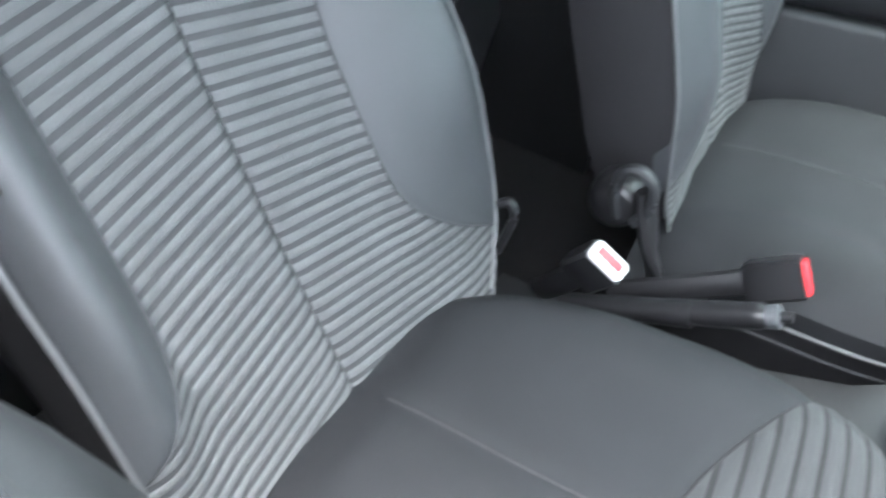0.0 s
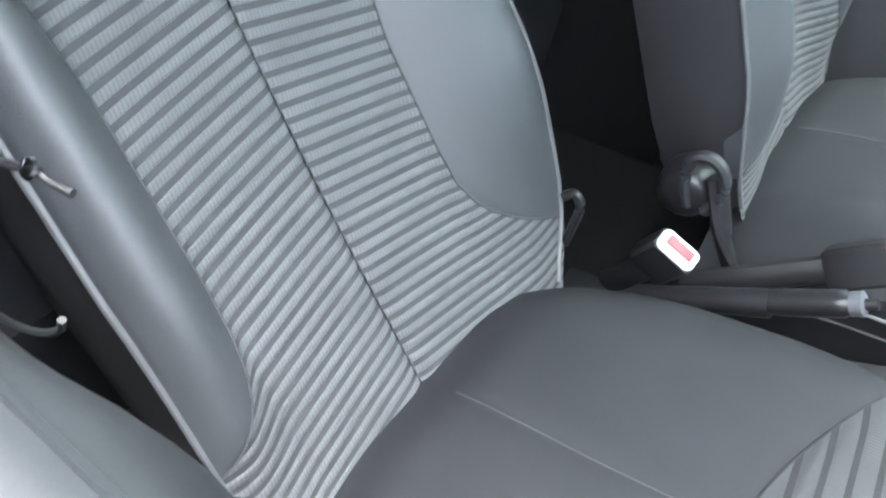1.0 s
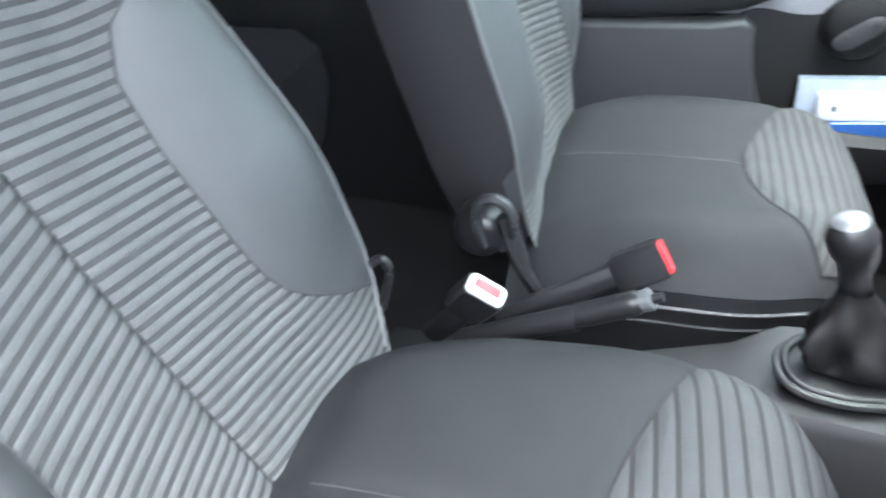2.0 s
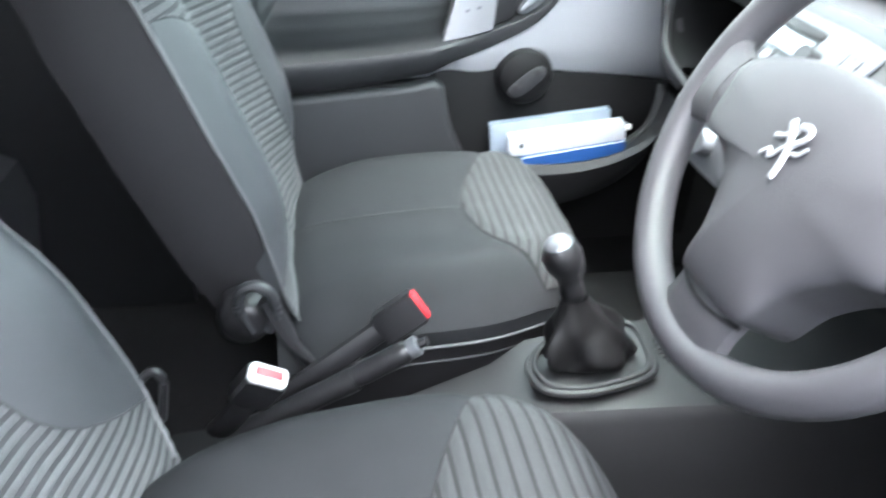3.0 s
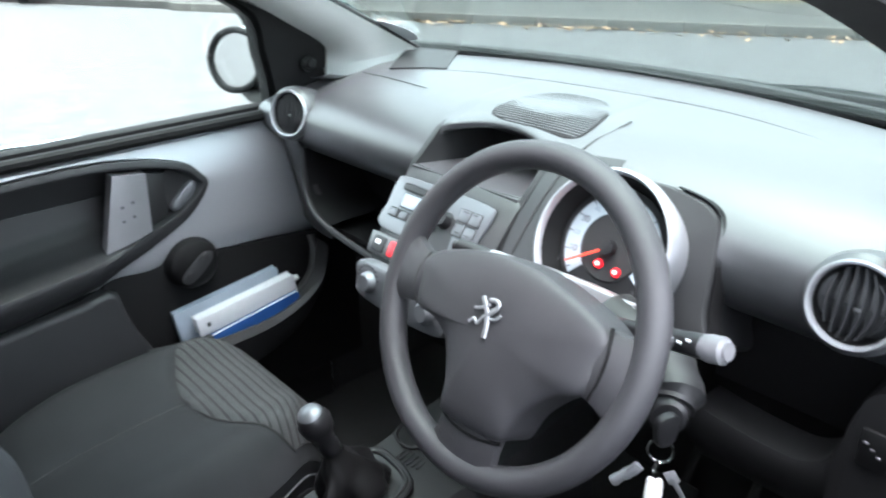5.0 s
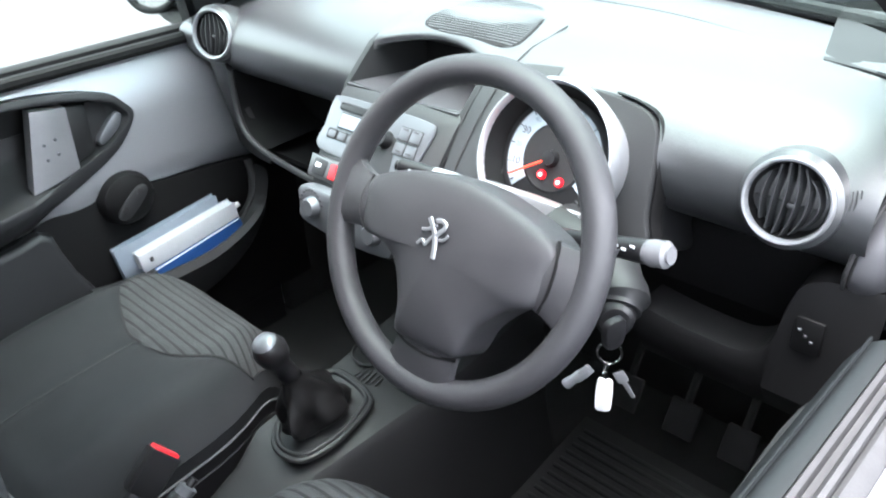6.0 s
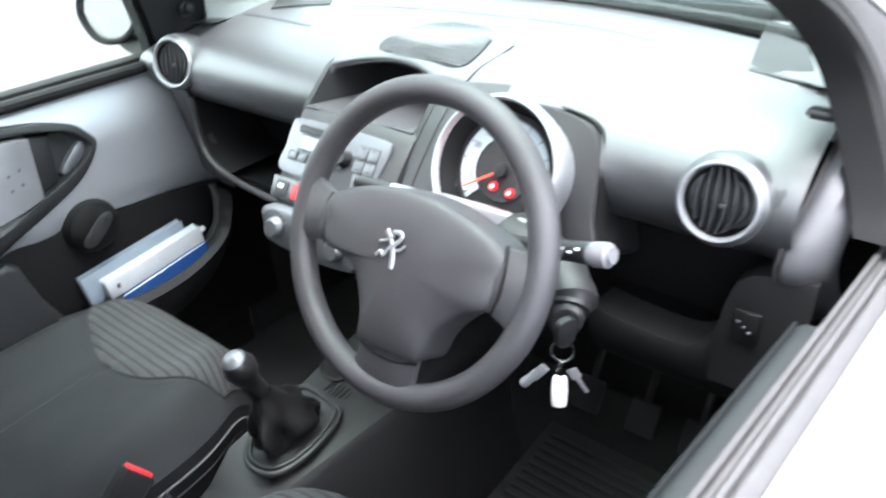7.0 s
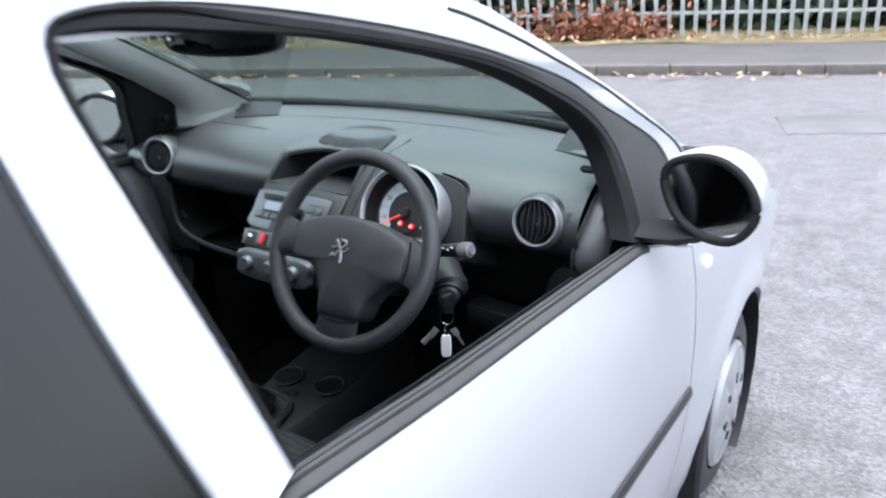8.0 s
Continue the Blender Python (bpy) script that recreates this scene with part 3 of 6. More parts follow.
for sx in (1, -1):
    part("front_wing", wing(sx), PAINT, car, "silver painted front wing")
part("bonnet", sheet(lambda u, v: ((2 * u - 1) * (0.762 - 0.10 * v * v), -0.33 + 0.20 * (1 - (2 * u - 1) ** 2) + 1.05 * v, 0.868 + 0.155 * (1 - abs(2 * u - 1) ** 2.6) - (0.06 + 0.10 * (1 - abs(2 * u - 1))) * v - 0.10 * v ** 2), 24, 14, 0.03, (0, 0, -1)), PAINT, car)
part("front_bumper", sheet(lambda u, v: ((2 * u - 1) * 0.64, 0.62 + 0.15 * (1 - (2 * u - 1) ** 2), 0.15 + 0.68 * v), 16, 8, 0.04, (0, -1, 0)), PAINT, car)
# windscreen and its black edge
WSB = lambda u: Vector(((2 * u - 1) * 0.655, -0.34 + 0.14 * (1 - (2 * u - 1) ** 2), 1.075))
WST = lambda u: Vector(((2 * u - 1) * 0.505, -0.97 + 0.05 * (1 - (2 * u - 1) ** 2), 1.425 + 0.02 * (1 - (2 * u - 1) ** 2)))
ws = part("windscreen", sheet(lambda u, v: WSB(u).lerp(WST(u), v) + Vector((0, 0.04, 0.03)) * 4 * v * (1 - v) * 0.4, 20, 12, 0.004, (0, -0.5, -1)), SCREEN, car, "clear laminated windscreen")
ws.visible_shadow = False
part("screen_edge", tube([WSB(u / 20) + Vector((0, 0.01, 0.0)) for u in range(21)], 0.012, 8), RUBBER, car, "black rubber screen edge")
part("scuttle", sheet(lambda u, v: WSB(u) + Vector((0, 0.012 + 0.13 * v, -0.012 - 0.02 * v)), 16, 3, 0.02, (0, 0, -1)), BLACKP, car, "black plastic scuttle panel")
for x0, x1, dy in ((-0.55, 0.05, 0.05), (0.0, 0.55, 0.09)):
    w = part("wiper", tube([(x0, -0.24 + dy, 1.045), ((x0 + x1) / 2, -0.15 + dy, 1.06), (x1, -0.17 + dy, 1.05)], 0.007, 6, n=10), BLACKP, car)
    part("blade", rbox((0.5, 0.008, 0.02), pose((x0 + x1) / 2, -0.16 + dy, 1.05), 0.002), RUBBER, w)
# floor pan
part("floor_pan", rbox((1.5, 2.6, 0.05), pose(0, -1.25, 0.16), 0.01), CARPET, car, "black carpeted floor")
part("bulkhead", rbox((1.5, 0.04, 0.85), pose(0, -0.12, 0.6), 0.01), CARPET, car)

# wheel
wheel = part("front_wheel", lathe([(0.19, -0.09), (0.235, -0.085), (0.268, -0.06), (0.275, -0.03), (0.275, 0.03), (0.268, 0.06), (0.235, 0.075), (0.195, 0.07), (0.19, 0.05)], axes(HUB - Vector((0.08, 0, 0)), (0, 1, 0), (0, 0, 1), (1, 0, 0)), 40), RUBBER, car, "black tyre")
HM = axes(HUB, (0, 1, 0), (0, 0, 1), (1, 0, 0))
cap = [(0.0, 0.018, 0), (0.03, 0.018, 0), (0.04, 0.014, 0), (0.06, 0.013, 0.5), (0.09, 0.013, 1), (0.12, 0.010, 1), (0.15, 0.005, 0.7), (0.165, 0.001, 0.1), (0.172, 0.004, 0), (0.185, -0.006, 0), (0.187, -0.03, 0)]
part("hubcap", loft([[HM @ Vector((q * math.cos(a), q * math.sin(a), h + 0.008 * k * (abs(math.cos(3.5 * a)) - 0.6))) for a in [2 * math.pi * n_ / 112 for n_ in range(112)]] for q, h, k in cap]), SILVERP, wheel, "silver plastic hubcap with raised spokes")
for k in range(7):
    a = 2 * math.pi * k / 7
    part("hubcap_slot", slab([(-0.007, -0.012), (0.007, -0.012), (0.010, 0.012), (-0.010, 0.012)], 0.004, HM @ pose(0, 0, 0.0045, 0, 0, math.degrees(a)) @ pose(0, 0.088, 0.009, -4), 0.002), BLACKP, wheel)
part("wheel_arch", lathe([(0.335, -0.25), (0.34, 0.0), (0.33, 0.01), (0.325, -0.25)], HM, 40, False), BLACKP, car, "black arch liner")

# ---- seats ----
def seat(cx, y0, sx, label, lean, hinge, outb, drop, swell, taper, rise):
    """A front seat: backrest with striped centre and plain bolsters, cushion with a striped front patch. sx: the side of its inboard edge."""
    root = thing("front_seat", (cx, y0 + 0.2, 0.2), label, "seat", "front seats")
    cl, sl = math.cos(radians(lean)), math.sin(radians(lean))
    O, U, N = Vector((cx, y0, 0.56)), Vector((0, -sl, cl)), Vector((0, cl, sl))
    def at(s, h, n):
        k = 1.045 if s * sx > 0 else outb
        w = s if abs(s) < 0.13 else math.copysign(0.13 + (abs(s) - 0.13) * (1 + (k - 1) * 2.1), s)
        return O + Vector((w, 0, 0)) + U * h + N * n


    def half_w(h, sd):
        """Half width of the backrest at a height, on its inboard or outboard side."""
        if hinge:
            return lerp(h, ((-0.05, 0.20), (0.03, 0.225), (0.10, 0.238), (0.25, 0.243), (0.40, 0.235), (0.48, 0.222), (0.53, 0.195), (0.58, 0.14), (0.75, 0.115), (0.80, 0.09)))
        if sd == sx:
            return lerp(h, ((-0.05, 0.20), (0.0, 0.232), (0.03, 0.253), (0.065, 0.266), (0.10, 0.269), (0.17, 0.268), (0.24, 0.261), (0.31, 0.25), (0.37, 0.238), (0.45, 0.222), (0.52, 0.195), (0.58, 0.14), (0.75, 0.115), (0.80, 0.09)))
        return lerp(h, ((-0.05, 0.21), (0.05, 0.225), (0.25, 0.231), (0.39, 0.226), (0.46, 0.212), (0.52, 0.187), (0.58, 0.14), (0.75, 0.115), (0.80, 0.09)))

    def inner_w(h, sd):
        """Half width of the ribbed centre: narrow between the bolsters, full width below and above them."""
        if hinge:
            t = ((0.03, 0.26), (0.045, 0.222), (0.07, 0.18), (0.10, 0.155), (0.15, 0.14), (0.30, 0.14), (0.35, 0.153), (0.39, 0.178), (0.42, 0.215), (0.435, 0.3))
        elif sd == sx:
            t = ((0.046, 0.26), (0.055, 0.245), (0.072, 0.216), (0.098, 0.178), (0.115, 0.158), (0.135, 0.142), (0.16, 0.132), (0.2, 0.127), (0.3, 0.122), (0.37, 0.125), (0.41, 0.14), (0.45, 0.185), (0.475, 0.225), (0.49, 0.3))
        else:
            t = ((0.115, 0.26), (0.122, 0.222), (0.13, 0.20), (0.145, 0.170), (0.165, 0.148), (0.19, 0.137), (0.23, 0.132), (0.37, 0.133), (0.41, 0.145), (0.45, 0.168), (0.475, 0.205), (0.49, 0.3))
        return min(half_w(h, sd), lerp(h, t))

    # foam body behind the covers
    rings = []
    for k in range(24):
        h = -0.06 + 0.86 * k / 23
        w = min(half_w(h, 1), half_w(h, -1))
        t = lerp(h, ((-0.06, 0.11), (0.3, 0.10), (0.6, 0.07), (0.8, 0.05)))
        pr = [(-0.97, -0.012), (-0.96, -0.03), (-0.9, -t * 0.8), (-0.6, -t), (0, -t * 1.08), (0.6, -t), (0.9, -t * 0.8), (0.96, -0.03), (0.97, -0.012), (0.8, -0.02), (0.5, -0.024), (0, -0.026), (-0.5, -0.024), (-0.8, -0.02)]
        rings.append([at(s * w, h, n + 0.004) for s, n in pr])
    part("backrest", loft(rings), BACKC, root, "black cloth seat back")

    def front_n(s, h):
        """How far the padded front stands out of the backrest's plane: hollow centre, swelling sides."""
        a = abs(s)
        w = half_w(h, 1 if s > 0 else -1)
        base = -0.010 * math.sin(math.pi * min(1, max(0, h / 0.5))) * max(0, 1 - (a / 0.14) ** 2)
        a0 = 0.085 if hinge else (0.112 if s * sx > 0 else 0.127)
        u = min(1, max(0, (a - a0) / max(0.02, w - a0)))
        swl = swell * (smooth(-0.04, 0.17, h) if hinge else smooth(0.03, 0.24, h)) * (1 - 0.35 * smooth(0.36, 0.56, h))
        return 0.004 + base + (swl + 0.006) * math.sin(math.pi * 0.80 * u ** 1.15) ** 1.25

    # striped centre: one ribbed cloth each side of the seam
    pitch, h0, h1 = 0.0127, -0.035, 0.56
    nst = int((h1 - h0) / pitch)

    def rib_p(sd, h, u, d):
        s = sd * (0.001 + (inner_w(h, sd) - 0.001) * u)
        q = min(1.5, abs(s) / 0.131)
        hh = h + 0.010 * (1 - min(1, q)) * (1 if sd > 0 else 0.6) - 0.014 * q
        return at(s, hh, front_n(s, hh) + d - 0.003 * math.exp(-((u / 0.025) ** 2)))

    cols = [(i / 24) ** 1.15 for i in range(25)]
    for sd in (-1, 1):
        prof = [(0.0, -0.0006), (0.17, -0.0006), (0.24, 0.0), (0.36, 0.0004), (0.64, 0.0004), (0.76, 0.0), (0.83, -0.0006)]
        ribs = [[rib_p(sd, h0 + pitch * (k + f), u, d) for u in cols] for k in range(nst) for f, d in prof]
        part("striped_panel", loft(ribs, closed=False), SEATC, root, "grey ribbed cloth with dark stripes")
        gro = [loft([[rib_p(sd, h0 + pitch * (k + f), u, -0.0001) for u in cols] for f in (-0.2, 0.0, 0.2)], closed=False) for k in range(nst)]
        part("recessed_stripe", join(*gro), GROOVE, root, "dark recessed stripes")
    # bolsters: smooth cloth over the swelling sides, sewn to the ribbed cloth along a curve
    for sd in (-1, 1):
        hs = [h for h in [0.02 + 0.006 * q for q in range(80)] if half_w(h, sd) - inner_w(h, sd) > 0.002]
        rings = []
        for h in hs:
            wo, wi = half_w(h, sd), inner_w(h, sd)
            puff = lambda u: 0.0016 * min(1, u * (wo - wi) / 0.012) ** 0.5
            row = []
            for i in range(17):
                w = wi + (wo - wi) * i / 16
                hw = h - 0.014 * min(1.5, w / 0.131)
                row.append(at(sd * w, hw, front_n(sd * w, hw) + puff(i / 16)))
            row.append(at(sd * (wo - 0.002), h - 0.02, -0.02))
            row.append(at(sd * (wi + 0.002), h - 0.02, -0.02))
            rings.append(row)
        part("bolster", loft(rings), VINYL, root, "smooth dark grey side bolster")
        seam = [at(sd * w, hw, front_n(sd * w, hw) + 0.0004) for w, hw in [(inner_w(h, sd), h - 0.014 * min(1.5, inner_w(h, sd) / 0.131)) for h in hs]]
        part("bolster_seam", tube(seam, 0.0011, 5), GROOVE, root)
        hp = [h for h in [0.012 * q - 0.03 for q in range(48)] if h < 0.53]
        edge = lambda h, o, n: at(sd * (half_w(h, sd) + o), h, front_n(sd * half_w(h, sd), h) + n)
        part("piping", tube([edge(h, 0.002, 0.0015) for h in hp], 0.0026, 6), PIPE, root, "light grey piping")
        part("side_cloth", loft([[edge(h, 0.001, 0.0), at(sd * (half_w(h, sd) + 0.006), h, -0.03), at(sd * (half_w(h, sd) - 0.01), h, -0.085), at(sd * (half_w(h, sd) - 0.05), h, -0.105)] for h in hp], closed=False), BACKC, root)
    # cushion
    L, Wc, zc = 0.505, 0.255, 0.60
    f0 = 0.60 if hinge else 0.56

    def cushion_z(s, f):
        """Height of the cushion at s across and f from the back (0) to the front (1)."""
        a = abs(s) / Wc
        z = zc - 0.028 - drop * (1.3 - f) + rise * smooth(0.25, 0.8, f) + 0.03 * math.sin(math.pi * min(1, 0.25 + 0.6 * f))
        z += 0.014 * math.exp(-(((a - 0.66) / 0.22) ** 2)) * smooth(0.03, 0.35, f)
        z -= 0.062 * max(0, (a - 0.68) / 0.32) ** 2.0
        z -= 0.075 * max(0, (f - 0.80) / 0.2) ** 2.4
        z -= 0.02 * math.exp(-((f / 0.08) ** 2)) + 0.022 * math.exp(-((f / 0.22) ** 2)) * smooth(0.35, 1.0, a)
        z -= 0.0015 * math.exp(-(((f - 0.16 - 0.05 * a) / 0.05) ** 2)) * smooth(0.75, 0.6, a)
        z -= 0.003 * math.exp(-((a / 0.05) ** 2)) * smooth(0.05, 0.12, f) * smooth(0.75, 0.6, f)
        z -= 0.005 * math.exp(-(((f - f0 - 0.27 * a ** 1.72) / 0.02) ** 2)) * smooth(0.98, 0.9, a)
        return z

    def cushion_p(u, v):
        s0 = 2 * u - 1
        f = v
        wid = Wc * (1 - taper * max(0, (f - 0.5) / 0.5) ** 2.6 - (0 if hinge else 0.16) * max(0, 1 - f / 0.38) ** 1.5)
        s = s0 * wid
        ff = f * (1 - 0.075 * abs(s0) ** 2.6)
        return Vector((cx + s, y0 - 0.01 + L * ff, cushion_z(s0 * Wc, f)))

    # top and sides wear the darkened cloth, so shade is in their colour
    top = sheet(cushion_p, 72, 64)
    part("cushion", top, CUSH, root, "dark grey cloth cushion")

    def skirt(k):
        base = [cushion_p(0, v / 20) for v in range(21)] + [cushion_p(u / 20, 1) for u in range(1, 21)] + [cushion_p(1, 1 - v / 20) for v in range(1, 21)]
        return [p + Vector(((p.x - cx) * -0.25 * k, -0.1 * k, -k)) for p in base]

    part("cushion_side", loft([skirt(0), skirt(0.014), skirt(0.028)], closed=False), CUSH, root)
    part("cushion_piping", tube(skirt(0.029), 0.003, 6), PIPE, root, "light grey piping")
    part("seat_base", loft([skirt(0.03), skirt(0.06), skirt(0.17)], closed=False), BLACKP, root, "black plastic seat base")
    part("base_edge", tube(skirt(0.058), 0.0025, 6), TRIM, root)
    # striped patch at the front of the cushion, shade put into its cloth colours
    def patch_p(a, f, lift):
        """a across the patch -1..1, f along the cushion; the patch is a wedge that widens to the front."""
        s0 = a * min(0.93, (max(0, f - f0) / 0.27) ** 0.58)
        p = cushion_p(0.5 + s0 / 2, f)
        return p + Vector((0, 0.3, 1)).normalized() * lift

    ribs, gaps = [], []
    nr = 12
    f_at = lambda t: f0 + 0.004 + (0.991 - f0) * t / nr
    for i in range(nr):
        for q, d in ((0.03, -0.0012), (0.2, 0.0006), (0.5, 0.0011), (0.8, 0.0006), (0.97, -0.0012)):
            ribs.append([patch_p(-1 + 2 * k / 28, f_at(i + q), d + 0.0034) for k in range(29)])
        if i:
            gaps.append(loft([[patch_p(-1 + 2 * k / 28, f_at(i + q), 0.0032 + 0.0003 * (q == 0)) for k in range(29)] for q in (-0.19, 0, 0.19)], closed=False))
    part("striped_patch", loft(ribs, closed=False), PATCHC, root, "grey ribbed cloth patch, coloured darker as in shade")
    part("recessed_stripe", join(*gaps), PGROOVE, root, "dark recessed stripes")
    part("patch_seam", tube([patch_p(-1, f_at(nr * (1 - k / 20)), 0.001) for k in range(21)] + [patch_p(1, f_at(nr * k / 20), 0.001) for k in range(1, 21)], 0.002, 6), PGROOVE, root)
    part("centre_seam", tube([cushion_p(0.5, 0.08 + 0.64 * k / 12) + Vector((0, 0, 0.0006)) for k in range(13)], 0.0008, 5), GROOVE, root)
    if not hinge:
        part("recline_knob", lathe([(0.0, 0.02), (0.010, 0.0195), (0.016, 0.015), (0.0185, 0.004), (0.018, -0.02)], axes((0.548, -1.452, 0.618), (0, 1, 0), (-0.4, 0, 1), (1, 0.3, 0.5)), 24), BLACKP, root, "black recliner knob")
        part("recline_lever", tube([(0.094, -1.424, 0.625), (0.09, -1.413, 0.632), (0.09, -1.404, 0.618), (0.09, -1.408, 0.59), (0.09, -1.414, 0.56)], 0.0055, 8, n=16), BLACKP, root, "black loop on the backrest hinge")
        return root
    # hinge cover and belt guide at the inboard side
    hx = cx + sx * 0.285
    hy = y0 - 0.06
    part("hinge_cover", lathe([(0.0, 0.026), (0.022, 0.024), (0.032, 0.016), (0.036, 0.0), (0.036, -0.02)], axes((hx, hy + 0.02, 0.585), (0, 1, 0), (0, 0, 1), (sx, 0, 0)), 20), BLACKP, root, "round black hinge cover")
    part("release_loop", tube([(hx + sx * 0.02, hy + 0.030, 0.575), (hx + sx * 0.022, hy + 0.018, 0.61), (hx + sx * 0.024, hy + 0.022, 0.64), (hx + sx * 0.024, hy + 0.042, 0.648), (hx + sx * 0.024, hy + 0.06, 0.632), (hx + sx * 0.022, hy + 0.062, 0.60), (hx + sx * 0.02, hy + 0.05, 0.575)], 0.0075, 8, n=28), TRIM, root, "grey loop handle")
    part("hinge_arm", tube([(hx + sx * 0.012, hy + 0.05, 0.62), (hx + sx * 0.02, hy + 0.08, 0.55), (hx + sx * 0.01, hy + 0.10, 0.50)], 0.016, 8, n=10, flat=0.6), BLACKP, root)
    return root


seat(0.35, -1.42, -1, "grey striped cloth driver seat, backrest tilted back", 28, False, 0.86, 0.0, 0.046, 0.33, 0.028)
seat(-0.345, -1.292, 1, "grey striped cloth passenger seat, set further forward", 20.5, True, 1.0, 0.035, 0.058, 0.36, 0.0)

# ---- steering wheel ----
WA = radians(26.4)
WC = Vector((0.305, -0.872, 0.967))
WM = axes(WC, (1, 0, 0), (0, math.sin(WA), math.cos(WA)), (0, -math.cos(WA), math.sin(WA)))
sw = thing("steering_wheel", WC, "dark grey three-spoke steering wheel with airbag pad", "steering wheel")
rim = []
for k in range(72):
    a = 2 * math.pi * k / 72
    rr = 0.0158
    rim.append([WM @ Vector(((0.168 + rr * math.cos(b)) * math.cos(a), (0.168 + rr * math.cos(b)) * math.sin(a), rr * 1.05 * math.sin(b))) for b in [2 * math.pi * q / 14 for q in range(14)]])
part("rim", loft(rim, loop=True), WHEELM, sw, "grained dark grey rim")


def wloft(rows):
    return loft([[WM @ Vector(p) for p in r] for r in rows])


pad_out = [(-0.112, 0.028), (-0.06, 0.05), (0.0, 0.058), (0.06, 0.052), (0.128, 0.03), (0.131, 0.0), (0.126, -0.032), (0.098, -0.048), (0.072, -0.078), (0.058, -0.114), (0.025, -0.121), (-0.012, -0.122), (-0.028, -0.118), (-0.033, -0.09), (-0.052, -0.05), (-0.08, -0.034), (-0.108, -0.03), (-0.115, 0.0)]
pad_s = [(p.x, p.y) for p in spline([(a, b, 0) for a, b in pad_out], 72, True)]
cxm, cym = 0.008, -0.02
rows = []
for sc, h in ((1.0, -0.03), (1.0, 0.011), (0.994, 0.0155), (0.98, 0.0185), (0.95, 0.0208), (0.9, 0.0230), (0.8, 0.0255), (0.65, 0.028), (0.45, 0.0298), (0.25, 0.0306), (0.1, 0.0309), (0.01, 0.031)):
    rows.append([(cxm + (x - cxm) * sc, cym + (y - cym) * sc, h) for x, y in pad_s])
part("airbag_pad", wloft(rows), WHEELM, sw, "smooth grey airbag cover")


def spoke(path, wid, thick):
    rows = []
    n = len(path)
    for k, (x, y, h) in enumerate(path):
        a, b = path[max(0, k - 1)], path[min(n - 1, k + 1)]
        d = Vector((b[0] - a[0], b[1] - a[1], 0)).normalized()
        s = Vector((-d.y, d.x, 0))
        w = wid[k]
        rows.append([(Vector((x, y, h)) + s * w * c + Vector((0, 0, thick * e))) for c, e in ((1, -0.3), (0.95, 0.4), (0.6, 0.9), (0, 1), (-0.6, 0.9), (-0.95, 0.4), (-1, -0.3), (0, -0.6))])
    return wloft(rows)


part("spoke", spoke([(-0.10, -0.001, 0.006), (-0.122, -0.001, 0.007), (-0.145, 0.0, 0.0035), (-0.168, 0.002, -0.004)], [0.03, 0.031, 0.037, 0.052], 0.013), WHEELM, sw)
part("spoke", spoke([(0.11, -0.001, 0.006), (0.133, -0.003, 0.006), (0.15, -0.006, 0.0025), (0.168, -0.01, -0.004)], [0.034, 0.036, 0.04, 0.055], 0.013), WHEELM, sw)
part("spoke", spoke([(0.012, -0.10, 0.005), (0.011, -0.128, 0.005), (0.009, -0.145, 0.0025), (0.007, -0.168, -0.005)], [0.043, 0.042, 0.044, 0.056], 0.012), WHEELM, sw)
part("pad_seam", tube([WM @ Vector(p) for p in ((0.131, 0.034, 0.013), (0.137, 0.012, 0.0178), (0.137, -0.014, 0.0178), (0.130, -0.036, 0.013))], 0.0018, 6, n=14), FOOTP, sw)
part("pad_seam", tube([WM @ Vector(p) for p in ((-0.032, -0.120, 0.011), (-0.008, -0.1255, 0.0155), (0.011, -0.1265, 0.0165), (0.03, -0.1255, 0.0155), (0.056, -0.119, 0.011))], 0.0020, 6, n=14), FOOTP, sw)
part("pad_seam", tube([WM @ Vector(p) for p in ((-0.115, 0.03, 0.014), (-0.120, 0.01, 0.0188), (-0.120, -0.012, 0.0188), (-0.112, -0.031, 0.014))], 0.0012, 6, n=14), RUBBER, sw)
EMB = ((((-20, 40), (-10, 28), (4, 8), (12, -18), (14, -42)), 6.5), (((0, 38), (14, 42), (26, 38), (24, 26), (16, 18), (8, 8)), 5.5), (((-34, 10), (-20, 14), (-6, 22), (4, 30)), 4.0), (((-38, -24), (-26, -12), (-16, -20), (-4, 0), (6, 8)), 4.0), (((40, 18), (32, 6), (22, 2), (12, 0)), 3.5))
part("emblem", join(*[tube([WM @ Vector((0.002 + 0.00047 * x, -0.006 + 0.00047 * y, 0.0322)) for x, y in pts], 0.00046 * w, 8, n=14, flat=0.6, up=WM.to_3x3() @ Vector((0, 0, 1))) for pts, w in EMB]), SILVERP, sw, "chrome badge shape")
part("column_shroud", lathe([(0.05, -0.17), (0.056, -0.10), (0.052, -0.05), (0.04, -0.035)], WM @ pose(0, -0.02, 0), 24), CONS, sw, "grey column cowl")
part("lock_cowl", tube([(0.33, -0.72, 0.90), (0.40, -0.735, 0.89), (0.435, -0.752, 0.878), (0.443, -0.765, 0.870)], [0.045, 0.04, 0.034, 0.026], 18, n=10), CONS, sw, "grey ignition cowl")
stk = part("control_stalk", tube([(0.38, -0.778, 0.945), (0.43, -0.781, 0.9565), (0.488, -0.7845, 0.9695)], [0.010, 0.0115, 0.0125], 14, n=8), BLACKP, sw, "black indicator stalk")
part("stalk_end", tube([(0.480, -0.784, 0.968), (0.486, -0.7845, 0.969), (0.498, -0.785, 0.972), (0.506, -0.7855, 0.974)], [0.0125, 0.0138, 0.0135, 0.009], 18, n=10), STALKE, stk, "grey stalk end")
